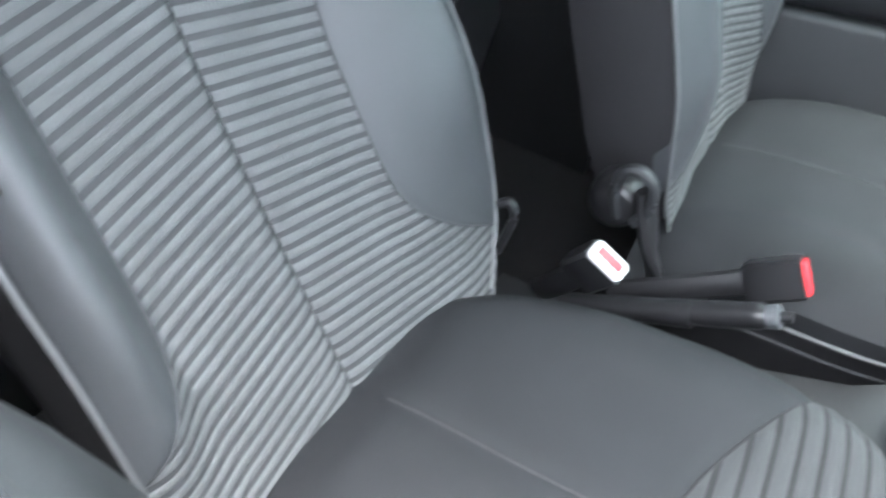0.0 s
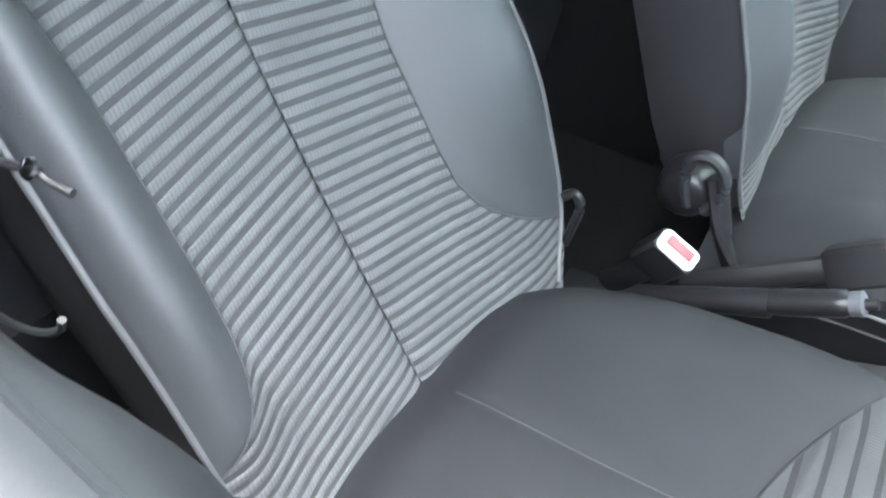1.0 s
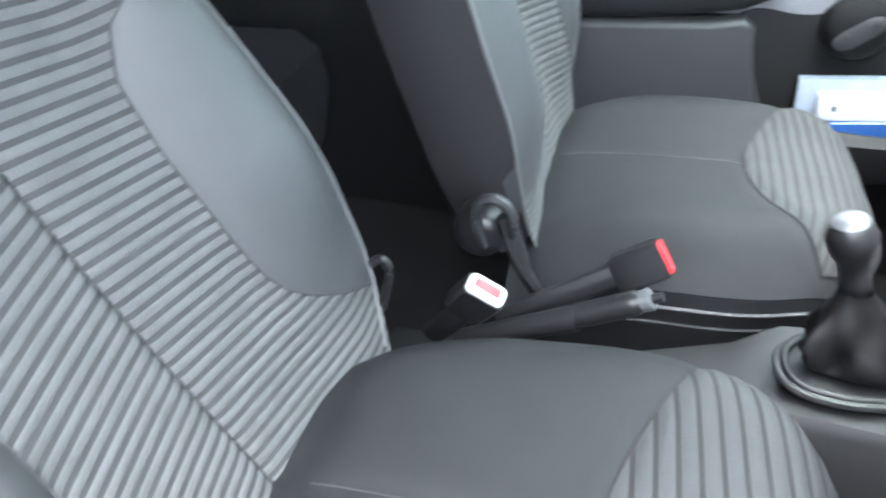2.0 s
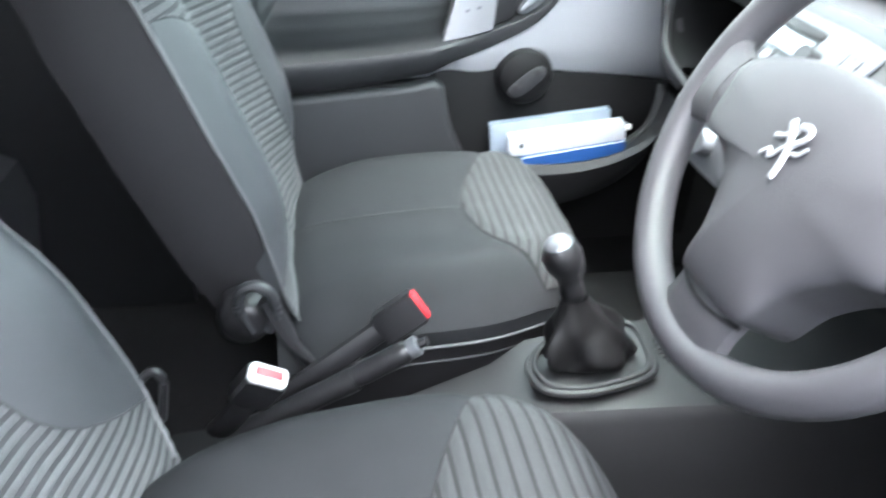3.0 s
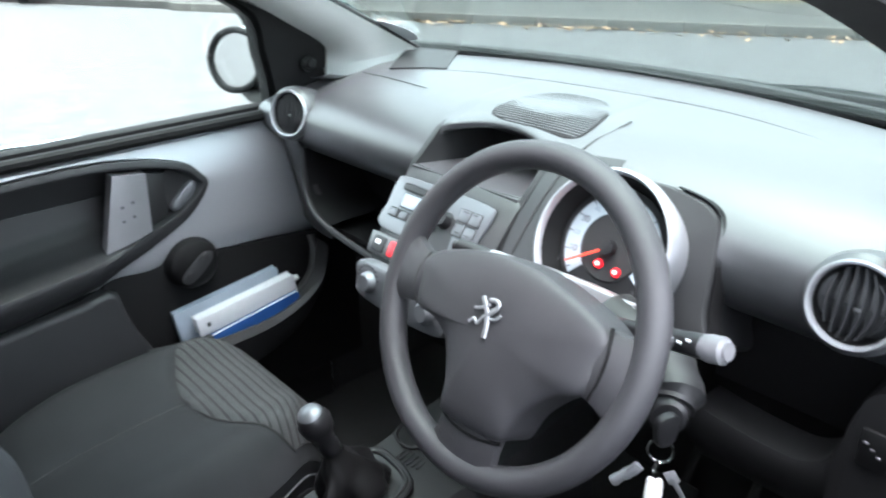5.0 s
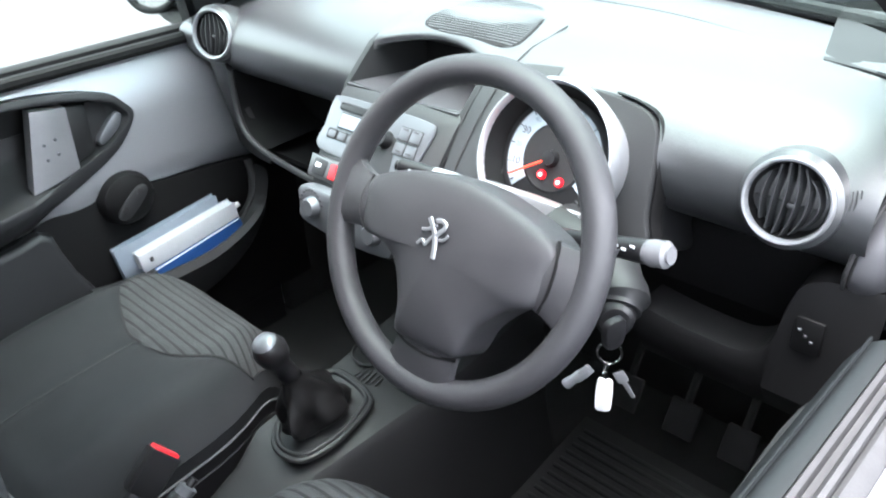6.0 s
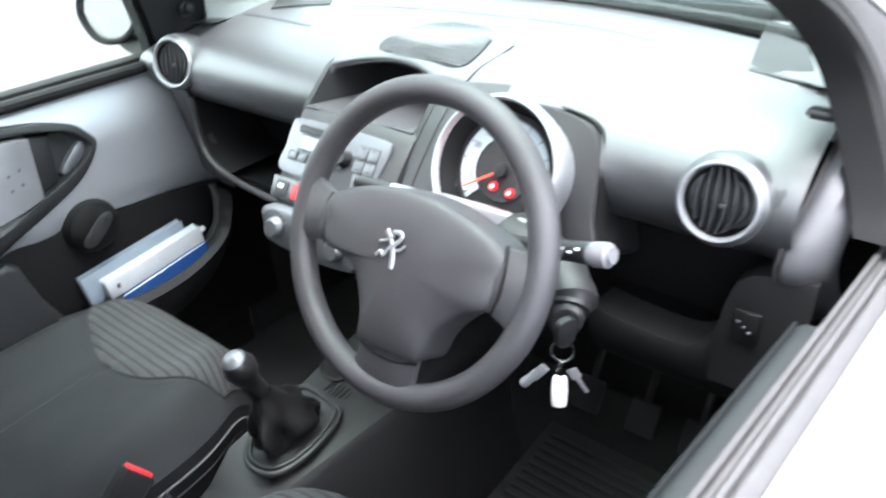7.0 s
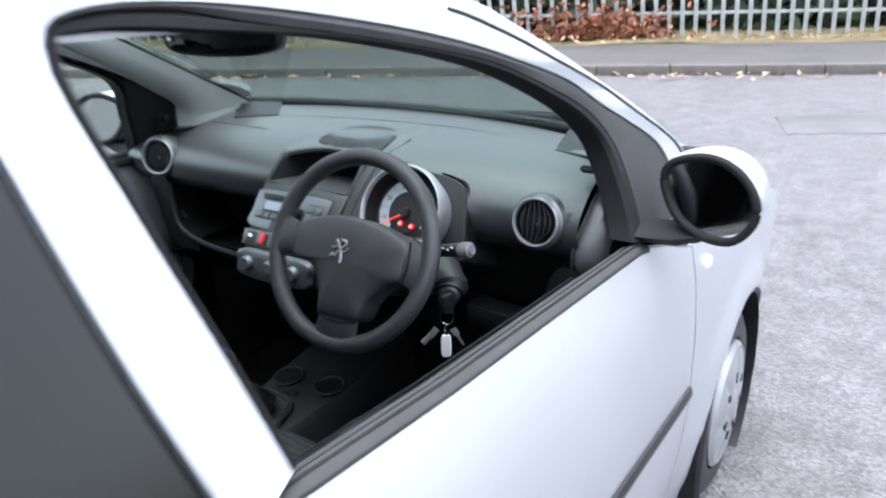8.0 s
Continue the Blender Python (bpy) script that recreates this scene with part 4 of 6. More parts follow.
st2 = part("control_stalk", tube([(0.25, -0.76, 0.955), (0.205, -0.766, 0.956), (0.182, -0.769, 0.9565)], [0.009, 0.010, 0.010], 12, n=8), SILVERP, sw, "silver wiper stalk")
part("stalk_end", tube([(0.184, -0.769, 0.9565), (0.16, -0.773, 0.957), (0.135, -0.777, 0.958), (0.126, -0.779, 0.9585)], [0.0095, 0.0105, 0.0105, 0.007], 14, n=8), BLACKP, st2, "black stalk end")
for k in range(4):
    part("stalk_mark", rbox((0.005, 0.002, 0.003), pose(0.442 + 0.009 * k, -0.7945, 0.964 + 0.002 * k + 0.004 * (k % 2), 20), 0.0005), LIGHTP, stk)
for k in range(3):
    part("stalk_mark", rbox((0.005, 0.002, 0.003), pose(0.155 + 0.012 * k, -0.785, 0.961, 20), 0.0005), LIGHTP, st2)

# ---- dashboard ----
dash = thing("dashboard", (0, -0.5, 0.6), "grey moulded dashboard with round vents and a centre pod", "dashboard")


def dash_edge(x):
    """The dashboard's windscreen edge."""
    return -0.40 + 0.20 * (1 - (x / 0.66) ** 2)


def dash_profile(x):
    """Section of the upper dashboard at x: from the screen over the top and down the rolled front to the underside."""
    e = dash_edge(x)
    f = 0.03 * (abs(x) / 0.6) ** 2
    if abs(x) < 0.119:
        q = (x / 0.119) ** 2
        y, z = -0.548 - 0.042 * q, 1.046 - 0.014 * q
        return [(e, 1.07), (e - 0.10, 1.072), (-0.46, 1.068), (y + 0.035, z + 0.012), (y + 0.004, z + 0.003), (y, z - 0.005), (y + 0.008, z - 0.011), (-0.50, 1.022), (-0.47, 0.99), (-0.46, 0.892)]
    d = 0.05 * smooth(-0.44, -0.62, x)
    return [(e, 1.07 - d), (e - 0.10, 1.072 - d), (-0.46, 1.066 - d), (-0.535, 1.052 - d), (-0.585, 1.028 - d * 0.6), (-0.615 - f * 0.2, 0.995 - d * 0.2), (-0.622 - f * 0.2, 0.96), (-0.61, 0.925), (-0.575, 0.90), (-0.50, 0.892)]


rows = []
for k in range(129):
    x = -0.655 + 1.287 * k / 128
    rows.append([Vector((x, p.x, p.y)) for p in spline([(y, z, 0) for y, z in dash_profile(x)], 30)])
part("dash_top", loft(rows, closed=False), DASH, dash, "grained grey upper dashboard")
# recessed shelves under the roll, their shade put into a near-black colour
part("shelf_back", sheet(lambda u, v: (-0.655 + 1.28 * u, -0.46 - 0.02 * v, 0.62 + 0.29 * v), 4, 4, 0.02, (0, 1, 0)), FOOTP, dash, "shelf back, coloured black as in shade")
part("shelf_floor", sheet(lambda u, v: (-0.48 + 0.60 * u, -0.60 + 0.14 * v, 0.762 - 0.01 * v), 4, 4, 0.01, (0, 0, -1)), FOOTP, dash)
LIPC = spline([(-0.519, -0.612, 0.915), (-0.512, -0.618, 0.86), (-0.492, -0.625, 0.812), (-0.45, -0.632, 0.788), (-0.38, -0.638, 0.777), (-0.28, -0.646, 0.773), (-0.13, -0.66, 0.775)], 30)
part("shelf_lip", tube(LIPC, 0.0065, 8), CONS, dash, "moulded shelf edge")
part("shelf_cheek", loft([[p + Vector((0.003, 0.004, 0)), p + Vector((0.002, 0.05, 0)), p + Vector((0, 0.17, 0))] for p in LIPC[:18]], closed=False), FOOTP, dash, "side of the open shelf, black as in shade")


def shelf_end(u, v):
    """The dark moulding between the door and the open shelf."""
    z = 0.93 - 0.21 * v
    xr = lerp(z, ((0.72, -0.47), (0.785, -0.455), (0.80, -0.478), (0.812, -0.492), (0.86, -0.512), (0.93, -0.52)))
    return (xr + (-0.655 - xr) * u, -0.620 + 0.04 * u * u + 0.03 * v, z)


part("shelf_side", sheet(shelf_end, 8, 14, 0.012, (0, 1, 0)), CONS, dash, "dark moulding beside the open shelf")
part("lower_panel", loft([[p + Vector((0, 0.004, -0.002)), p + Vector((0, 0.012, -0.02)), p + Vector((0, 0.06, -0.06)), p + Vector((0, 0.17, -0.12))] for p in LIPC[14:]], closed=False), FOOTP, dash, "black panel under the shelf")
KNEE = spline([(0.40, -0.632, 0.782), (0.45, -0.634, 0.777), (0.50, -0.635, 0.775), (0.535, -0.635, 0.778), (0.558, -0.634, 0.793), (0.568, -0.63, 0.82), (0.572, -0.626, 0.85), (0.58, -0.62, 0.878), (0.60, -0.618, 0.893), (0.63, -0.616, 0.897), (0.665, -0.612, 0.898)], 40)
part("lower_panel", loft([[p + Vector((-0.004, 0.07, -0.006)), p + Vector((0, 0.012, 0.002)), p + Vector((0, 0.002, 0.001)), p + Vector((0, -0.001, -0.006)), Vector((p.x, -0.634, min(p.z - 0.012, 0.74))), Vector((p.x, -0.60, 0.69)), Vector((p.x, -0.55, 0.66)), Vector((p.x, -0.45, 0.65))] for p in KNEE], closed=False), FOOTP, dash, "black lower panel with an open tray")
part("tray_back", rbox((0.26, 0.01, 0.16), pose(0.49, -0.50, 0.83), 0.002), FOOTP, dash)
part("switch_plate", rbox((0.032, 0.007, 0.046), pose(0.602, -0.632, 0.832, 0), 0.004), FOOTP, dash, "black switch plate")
for k in range(3):
    part("switch_mark", rbox((0.004, 0.002, 0.003), pose(0.594 + 0.007 * k, -0.639, 0.842 - 0.006 * k, 10), 0.0006), PRINT if k == 1 else STALKE, dash)


def vent(c, turn):
    """A round air vent: collar, thin satin ring, dark throat and curved upright slats."""
    d = Vector((turn, -0.95, 0.22)).normalized()
    m = axes(c, Vector((0, 0, 1)).cross(d) * 1.0, d.cross(Vector((0, 0, 1)).cross(d)), d) @ Matrix.Scale(0.87, 4)
    part("vent_boss", lathe([(0.050, -0.10), (0.060, -0.05), (0.0625, -0.02), (0.060, -0.002), (0.0535, 0.004)], m, 40, False), DASH, dash)
    v = part("air_vent", lathe([(0.0535, -0.06), (0.0535, 0.0), (0.053, 0.007), (0.051, 0.0105), (0.0485, 0.010), (0.0468, 0.006), (0.046, -0.004), (0.0455, -0.03)], m, 48, False), SILVERP, dash, "round air vent with a silver ring")
    part("vent_throat", lathe([(0.0, -0.032), (0.036, -0.03), (0.0445, -0.012), (0.0455, 0.003)], m, 32, False), FOOTP, v)
    for k in range(6):
        u = -0.033 + 0.0132 * k
        hh = math.sqrt(max(0, 0.0445 ** 2 - u * u))
        part("vent_slat", loft([[m @ Vector((u * (1 - 0.30 * t * t) + 0.007 * (1 - t * t) - 0.004 + a, hh * t, b)) for a, b in ((-0.0008, 0.007 - 0.006 * t * t), (0.0010, 0.007 - 0.006 * t * t), (0.0034, -0.016), (0.0016, -0.016))] for t in [q / 6 - 1 for q in range(13)]]), TRIM, v)
    part("vent_bar", rbox((0.080, 0.0018, 0.006), m @ pose(0, -0.004, -0.010), 0.0008), TRIM, v)
    part("vent_tab", rbox((0.010, 0.007, 0.008), m @ pose(0.006, -0.004, 0.004), 0.002), TRIM, v)
    for k in range(3):
        part("vent_slit", tube([m @ Vector((math.copysign(0.0640 + 0.0035 * k, c[0]) * math.cos(q), (0.0640 + 0.0035 * k) * math.sin(q) + 0.012, -0.006 - 0.004 * k)) for q in (-0.1, 0.08, 0.26)], 0.0008, 5), RUBBER, v)
    return v


vent((0.553, -0.634, 0.984), 0.0)
vent((-0.520, -0.630, 0.990), 0.30)

# centre pod: a hooded tray over a sloping face with radio and heater controls
def face_x(z):
    return lerp(z, ((0.79, 0.10), (0.85, 0.115), (0.92, 0.122), (0.978, 0.124), (1.03, 0.124)))


face = [(-0.652, 0.982), (-0.662, 0.978), (-0.675, 0.968), (-0.70, 0.94), (-0.728, 0.905), (-0.752, 0.87), (-0.768, 0.84), (-0.772, 0.815), (-0.755, 0.795), (-0.70, 0.79)]
rows = []
for u in (-1, -0.97, -0.9, -0.6, -0.3, 0, 0.3, 0.6, 0.9, 0.97, 1):
    back = 0.03 if abs(u) == 1 else (0.006 if abs(u) > 0.95 else 0.0)
    rows.append([Vector((u * face_x(z), y + back + 0.012 * u * u, z)) for y, z in face])
pod = part("centre_pod", loft(rows, closed=False), TRIM, dash, "grey centre console face")
for sd in (-1, 1):
    part("pod_side", loft([[Vector((sd * (face_x(z) + o), y, z)) for y, z in ((-0.44, 1.06), (-0.50, 1.054), (-0.55, 1.045), (-0.588, 1.031), (-0.615, 1.008), (-0.645, 0.982), (-0.66, 0.96), (-0.735, 0.865), (-0.745, 0.80), (-0.45, 0.80))] for o in (0.0, -0.010)]), CONS, pod)
part("tray_floor", sheet(lambda u, v: ((2 * u - 1) * 0.114, -0.652 + 0.18 * v, 0.982 - 0.02 * v), 6, 6, 0.004, (0, 0, -1)), DASH, pod, "grey tray floor")
part("tray_back", rbox((0.23, 0.006, 0.09), pose(0, -0.475, 1.01), 0.002), BLACKP, pod)
# panel between the pod and the instruments; darker plastic carries the wheel's shade
part("dash_cheek", sheet(lambda u, v: (0.124 + 0.10 * u, -0.535 - 0.185 * v - 0.02 * u * v, 1.050 - 0.045 * v - 0.125 * v * v), 8, 10, 0.02, (0, 1, -0.3)), TRIM, dash)
cheek = lambda u, v: Vector((0.124 + 0.10 * u, -0.535 - 0.185 * v - 0.02 * u * v, 1.052 - 0.045 * v - 0.125 * v * v))
part("cheek_seam", tube([Vector((0.165, -0.47, 1.067)), Vector((0.16, -0.51, 1.058))] + [cheek(0.3 - 0.1 * q / 10, q / 10) for q in range(11)], 0.0012, 5), RUBBER, dash)
FM = axes((0.004, -0.700, 0.9325), (1, 0, 0), (0, 0.615, 0.79), (0, -0.79, 0.615))
part("radio_panel", slab([(p.x, p.y) for p in spline([(-0.112, -0.04, 0), (-0.118, 0.0, 0), (-0.119, 0.036, 0), (-0.105, 0.046, 0), (0.0, 0.048, 0), (0.080, 0.046, 0), (0.094, 0.036, 0), (0.089, 0.0, 0), (0.078, -0.04, 0), (0.0, -0.042, 0)], 60, True)], 0.0035, FM, 0.002), CONSOLE, pod, "silver radio panel")
part("cd_slot", rbox((0.105, 0.012, 0.004), FM @ pose(-0.045, 0.031, 0.004), 0.003), BLACKP, pod, "black disc slot")
part("display_edge", rbox((0.095, 0.026, 0.002), FM @ pose(-0.04, 0.010, 0.0047), 0.001), TRIM, pod)
part("display", rbox((0.09, 0.021, 0.003), FM @ pose(-0.04, 0.010, 0.0053), 0.001), GREYP, pod, "pale display")
for k in range(5):
    part("button_gap", rbox((0.0205, 0.0155, 0.002), FM @ pose(-0.093 + 0.022 * k, -0.013, 0.0042), 0.001), TRIM, pod)
    part("radio_button", rbox((0.018, 0.013, 0.003), FM @ pose(-0.093 + 0.022 * k, -0.013, 0.0045), 0.003), CONSOLE, pod)
for k in range(4):
    part("button_gap", rbox((0.0216, 0.0205, 0.0015), FM @ pose(0.046 + 0.022 * (k % 2), 0.02 - 0.022 * (k // 2), 0.0042), 0.0006), TRIM, pod)
    part("radio_button", rbox((0.020, 0.018, 0.0025), FM @ pose(0.046 + 0.022 * (k % 2), 0.02 - 0.022 * (k // 2), 0.0045), 0.002), CONSOLE, pod)
for k in range(6):
    part("button_mark", rbox((0.010, 0.002, 0.001), FM @ pose(0.047 + 0.020 * (k % 2), 0.026 - 0.016 * (k // 2), 0.0062), 0.0003), PRINT, pod)
part("volume_knob", lathe([(0.0, 0.016), (0.011, 0.016), (0.013, 0.0045), (0.014, 0.0)], FM @ pose(0.016, 0.004, 0.0025), 24), BLACKP, pod, "black volume knob")
SM = axes((0.004, -0.742, 0.880), (1, 0, 0), (0, 0.55, 0.835), (0, -0.835, 0.55))
part("switch_plate", slab([(-0.112, -0.017), (0.112, -0.017), (0.115, 0.017), (-0.115, 0.017)], 0.006, SM, 0.003), DASH, pod)
for x, mm in ((-0.088, TRIM), (-0.052, CONS), (0.052, CONS), (0.088, TRIM)):
    part("switch", rbox((0.030, 0.026, 0.006), SM @ pose(x, 0, 0.005), 0.003), mm, pod)
part("hazard_switch", rbox((0.014, 0.024, 0.004), SM @ pose(-0.054, 0, 0.009), 0.002), RED, pod, "small red hazard switch")
part("switch_mark", rbox((0.012, 0.007, 0.001), SM @ pose(-0.09, 0.003, 0.0085), 0.0003), LIGHTP, pod)
HP = axes((0.006, -0.766, 0.842), (1, 0, 0), (0, 0.2, 0.98), (0, -0.98, 0.2))
part("heater_panel", slab([(p.x, p.y) for p in spline([(-0.092, -0.035, 0), (-0.103, -0.01, 0), (-0.097, 0.020, 0), (0, 0.024, 0), (0.097, 0.020, 0), (0.103, -0.01, 0), (0.092, -0.035, 0), (0, -0.042, 0)], 48, True)], 0.02, HP, 0.008), CONSOLE, pod, "silver heater control panel")
for x in (-0.066, 0.0, 0.066):
    part("heater_knob", lathe([(0.0, 0.032), (0.012, 0.032), (0.0155, 0.028), (0.017, 0.018)], HP @ pose(x, -0.006, 0), 24), CONSOLE, pod, "silver heater knob")
for k in range(10):
    part("heater_mark", rbox((0.004, 0.003, 0.001), HP @ pose(-0.07 + 0.025 * math.cos(0.3 + 0.3 * k), -0.006 + 0.025 * math.sin(0.3 + 0.3 * k), 0.0205), 0.0003), PRINT, pod)
# speaker grille, flush in the top
TOPC = spline([(y, z, 0) for y, z in dash_profile(0.15)], 60)


def top_z(y):
    """Height of the upper dashboard at y."""
    return lerp(y, tuple(sorted((p.x, p.y) for p in TOPC[:34])))


GRILLE = [(p.x, p.y) for p in spline([(-0.052, -0.535, 0), (-0.06, -0.475, 0), (-0.035, -0.42, 0), (0.02, -0.40, 0), (0.085, -0.415, 0), (0.118, -0.46, 0), (0.132, -0.52, 0), (0.118, -0.546, 0), (0.05, -0.543, 0)], 40, True)]
gcx, gcy = 0.04, -0.49
grille = part("speaker_grille", loft([[Vector((gcx + (x - gcx) * k, gcy + (y - gcy) * k, top_z(gcy + (y - gcy) * k) + h)) for x, y in GRILLE] for k, h in ((1.0, -0.004), (1.0, 0.0005), (0.98, 0.0007), (0.8, 0.0007), (0.6, 0.0007), (0.4, 0.0007), (0.02, 0.0007))]), CARPET, dash, "ribbed speaker grille")


def grille_span(y):
    """Where a line at y crosses the grille's outline."""
    xs = []
    for (xa, ya), (xb, yb) in zip(GRILLE, GRILLE[1:] + GRILLE[:1]):
        if (ya - y) * (yb - y) < 0:
            xs.append(xa + (xb - xa) * (y - ya) / (yb - ya))
    return (min(xs), max(xs)) if len(xs) > 1 else None


for k in range(26):
    yy = -0.553 + 0.0058 * k
    sp = grille_span(yy)
    if sp and sp[1] - sp[0] > 0.02:
        xa, xb = sp[0] + 0.004, sp[1] - 0.004
        part("grille_rib", loft([[Vector((x, yy + dy + 0.004 * math.sin(math.pi * (x - xa) / (xb - xa)), top_z(yy) + dz)) for dy, dz in ((-0.0019, 0.0), (-0.0015, 0.0019), (0.0015, 0.0019), (0.0019, 0.0))] for x in [xa + (xb - xa) * q / 8 for q in range(9)]]), DASH, grille)
part("demister_slot", tube([(-0.30, -0.195, 1.0735), (-0.05, -0.196, 1.0755), (0.18, -0.203, 1.075), (0.31, -0.216, 1.0735)], 0.008, 6, n=20, flat=0.35), BLACKP, dash, "dark demister slot")
part("slot_edge", tube([(-0.31, -0.186, 1.074), (-0.05, -0.187, 1.0765), (0.18, -0.194, 1.076), (0.32, -0.207, 1.074)], 0.003, 6, n=20), BLACKP, dash)


def on_top(x, y, lift):
    """A place on the dashboard's top."""
    return Vector((x, y, top_z(y) + lift))


for nm, q in (("l", ((-0.41, -0.462), (-0.545, -0.30), (-0.44, -0.245), (-0.31, -0.40))), ("r", ((0.50, -0.44), (0.455, -0.26), (0.535, -0.32), (0.59, -0.465)))):
    a, b, c, d = [Vector((x, y, 0)) for x, y in q]
    part("demister_corner", sheet(lambda u, v: on_top(*(a.lerp(b, v).lerp(d.lerp(c, v), u)).to_2d(), 0.003 + 0.001 * math.sin(math.pi * u)), 8, 8, 0.004, (0, 0, -1)), CONS, dash, "dark corner panel of the dashboard")
part("dash_step", tube([on_top(x, y, 0.0002) for x, y in [(p.x, p.y) for p in spline([(-0.42, -0.45, 0), (-0.30, -0.405, 0), (-0.20, -0.372, 0), (0.03, -0.345, 0), (0.25, -0.35, 0), (0.48, -0.42, 0)], 30)]], 0.0016, 5), DASH, dash)
part("airbag_seam", tube([on_top(x, y, 0.0006) for x, y in [(p.x, p.y) for p in spline([(-0.45, -0.50, 0), (-0.36, -0.50, 0), (-0.25, -0.505, 0)], 16)]], 0.0007, 5), CONS, dash)
# end panel beside the driver door, with its seam
SEAM = spline([(0.622, -0.55, 0.81), (0.62, -0.582, 0.85), (0.62, -0.619, 0.901), (0.622, -0.619, 0.937), (0.627, -0.606, 0.966), (0.634, -0.585, 0.998), (0.638, -0.555, 1.028), (0.635, -0.50, 1.05)], 36)
def keep_in(p):
    """Holds a point clear of the car's side."""
    return Vector((min(p.x, side_x(p.z) - 0.055), p.y, p.z))


part("dash_end", loft([[keep_in(p + Vector(o)) for o in ((-0.004, 0.02, 0), (0.001, 0.004, 0), (0.005, -0.001, 0.001), (0.014, -0.003, 0.002), (0.028, 0.002, 0.002), (0.045, 0.022, 0.002), (0.05, 0.06, 0))] for p in SEAM], closed=False), ENDP, dash, "smooth grey dash end panel")
part("end_seam", tube([p + Vector((-0.001, 0.0, 0)) for p in SEAM], 0.0028, 6), RUBBER, dash)
# instrument binnacle
CM = axes((0.291, -0.695, 0.978), (1, 0, 0), (0, math.sin(WA), math.cos(WA)), (0, -math.cos(WA), math.sin(WA)))
BINN = [(-0.092, -0.07, 0), (-0.096, 0.02, 0), (-0.056, 0.078, 0), (0.0, 0.090, 0), (0.040, 0.088, 0), (0.081, 0.079, 0), (0.101, 0.060, 0), (0.111, 0.020, 0), (0.120, -0.036, 0), (0.124, -0.08, 0), (0.0, -0.098, 0)]
BIN = [(p.x, p.y + 0.01) for p in spline(BINN, 64, True)]
binn = part("binnacle", loft([[CM @ Vector((x * s, y * s, h)) for x, y in BIN] for s, h in ((0.98, -0.20), (0.985, -0.09), (0.985, -0.068), (0.978, -0.062), (0.955, -0.058), (0.90, -0.057), (0.5, -0.057))], caps=False), CONS, dash, "dark grey instrument hood")
# raised black strip, standing in for the shadow gap at the hood's edge
part("hood_seam", loft([[CM @ Vector((x * a, y * a, h)) for x, y in BIN[22:54]] for a, h in ((0.99, -0.09), (1.0, -0.070), (1.012, -0.0625), (1.028, -0.068), (1.035, -0.09))], closed=False), FOOTP, dash, "black strip for the shaded gap round the hood")
part("bezel", lathe([(0.080, -0.058), (0.0885, -0.03), (0.0940, -0.008), (0.0945, 0.004), (0.092, 0.0115), (0.0895, 0.0125), (0.0875, 0.010), (0.086, 0.004), (0.085, -0.006)], CM @ pose(0, 0.005, 0), 56, False), SILVERP, binn, "silver ring")
part("dial_cone", lathe([(0.0862, 0.004), (0.080, -0.012), (0.074, -0.024)], CM @ pose(0, 0.005, 0), 48, False), FOOTP, binn)
seg = [(0.0915 * math.cos(radians(a)), 0.0915 * math.sin(radians(a)) + 0.005) for a in range(209, 332, 6)]
part("bezel_foot", slab([(seg[-1][0], -0.043), (0.05, -0.0425), (0.0, -0.041), (-0.05, -0.0425), (seg[0][0], -0.043)] + seg[1:-1], 0.018, CM @ pose(0, 0, -0.008), 0.004, 3), SILVERP, binn, "silver lower cowl")
part("dial_face", lathe([(0.0, -0.02), (0.074, -0.02), (0.076, -0.026)], CM @ pose(0, 0.005, 0), 48, False), BLACKP, binn, "black dial")
part("dial_centre", lathe([(0.0, -0.0175), (0.040, -0.0175), (0.0425, -0.0195)], CM @ pose(0, 0.005, 0), 40, False), BACKC, binn)
arc = []
for k in range(41):
    a = radians(224 - 258 * k / 40)
    arc.append([CM @ Vector((r * math.cos(a), r * math.sin(a) + 0.005, -0.0192)) for r in (0.043, 0.066)])
part("dial_scale", loft(arc, closed=False), DIALW, binn, "pale speedometer scale")
part("scale_edge", tube([CM @ Vector((0.0665 * math.cos(radians(224 - 258 * k / 40)), 0.0665 * math.sin(radians(224 - 258 * k / 40)) + 0.005, -0.0185)) for k in range(41)], 0.0008, 5), PRINT, binn)


def letters(text, m, size, material, parent):
    """Flat raised figures in the built-in font, as a mesh."""
    cu = bpy.data.curves.new("figures", "FONT")
    cu.body, cu.size, cu.align_x, cu.align_y, cu.extrude = text, size, "CENTER", "CENTER", 0.0002
    tmp = bpy.data.objects.new("figures", cu)
    me = bpy.data.meshes.new_from_object(tmp)
    bpy.data.objects.remove(tmp)
    me.transform(m)
    me.materials.append(material)
    ob = new("figures", me)
    ob.parent = parent
    return ob


for k in range(13):
    a = radians(217.5 - 21.5 * k)
    p = lambda r: CM @ Vector((r * math.cos(a), r * math.sin(a) + 0.005, -0.0185))
    part("tick", tube([p(0.060), p(0.0655)], 0.0007 if k % 2 else 0.0009, 5), PRINT, binn)
for txt, k in (("10", 1), ("20", 2), ("30", 3), ("40", 4), ("50", 5), ("60", 6), ("70", 7), ("80", 8), ("90", 9)):
    a = radians(217.5 - 21.5 * k)
    letters(txt, CM @ pose(0.0535 * math.cos(a), 0.0535 * math.sin(a) + 0.005, -0.0188), 0.0125 if k % 2 else 0.009, PRINT if k % 2 else GREYP, binn)
part("needle", tube([CM @ Vector((0.0, 0.005, -0.012)), CM @ Vector((-0.052, -0.027, -0.013))], 0.0015, 6), NEEDLE, binn, "red needle")
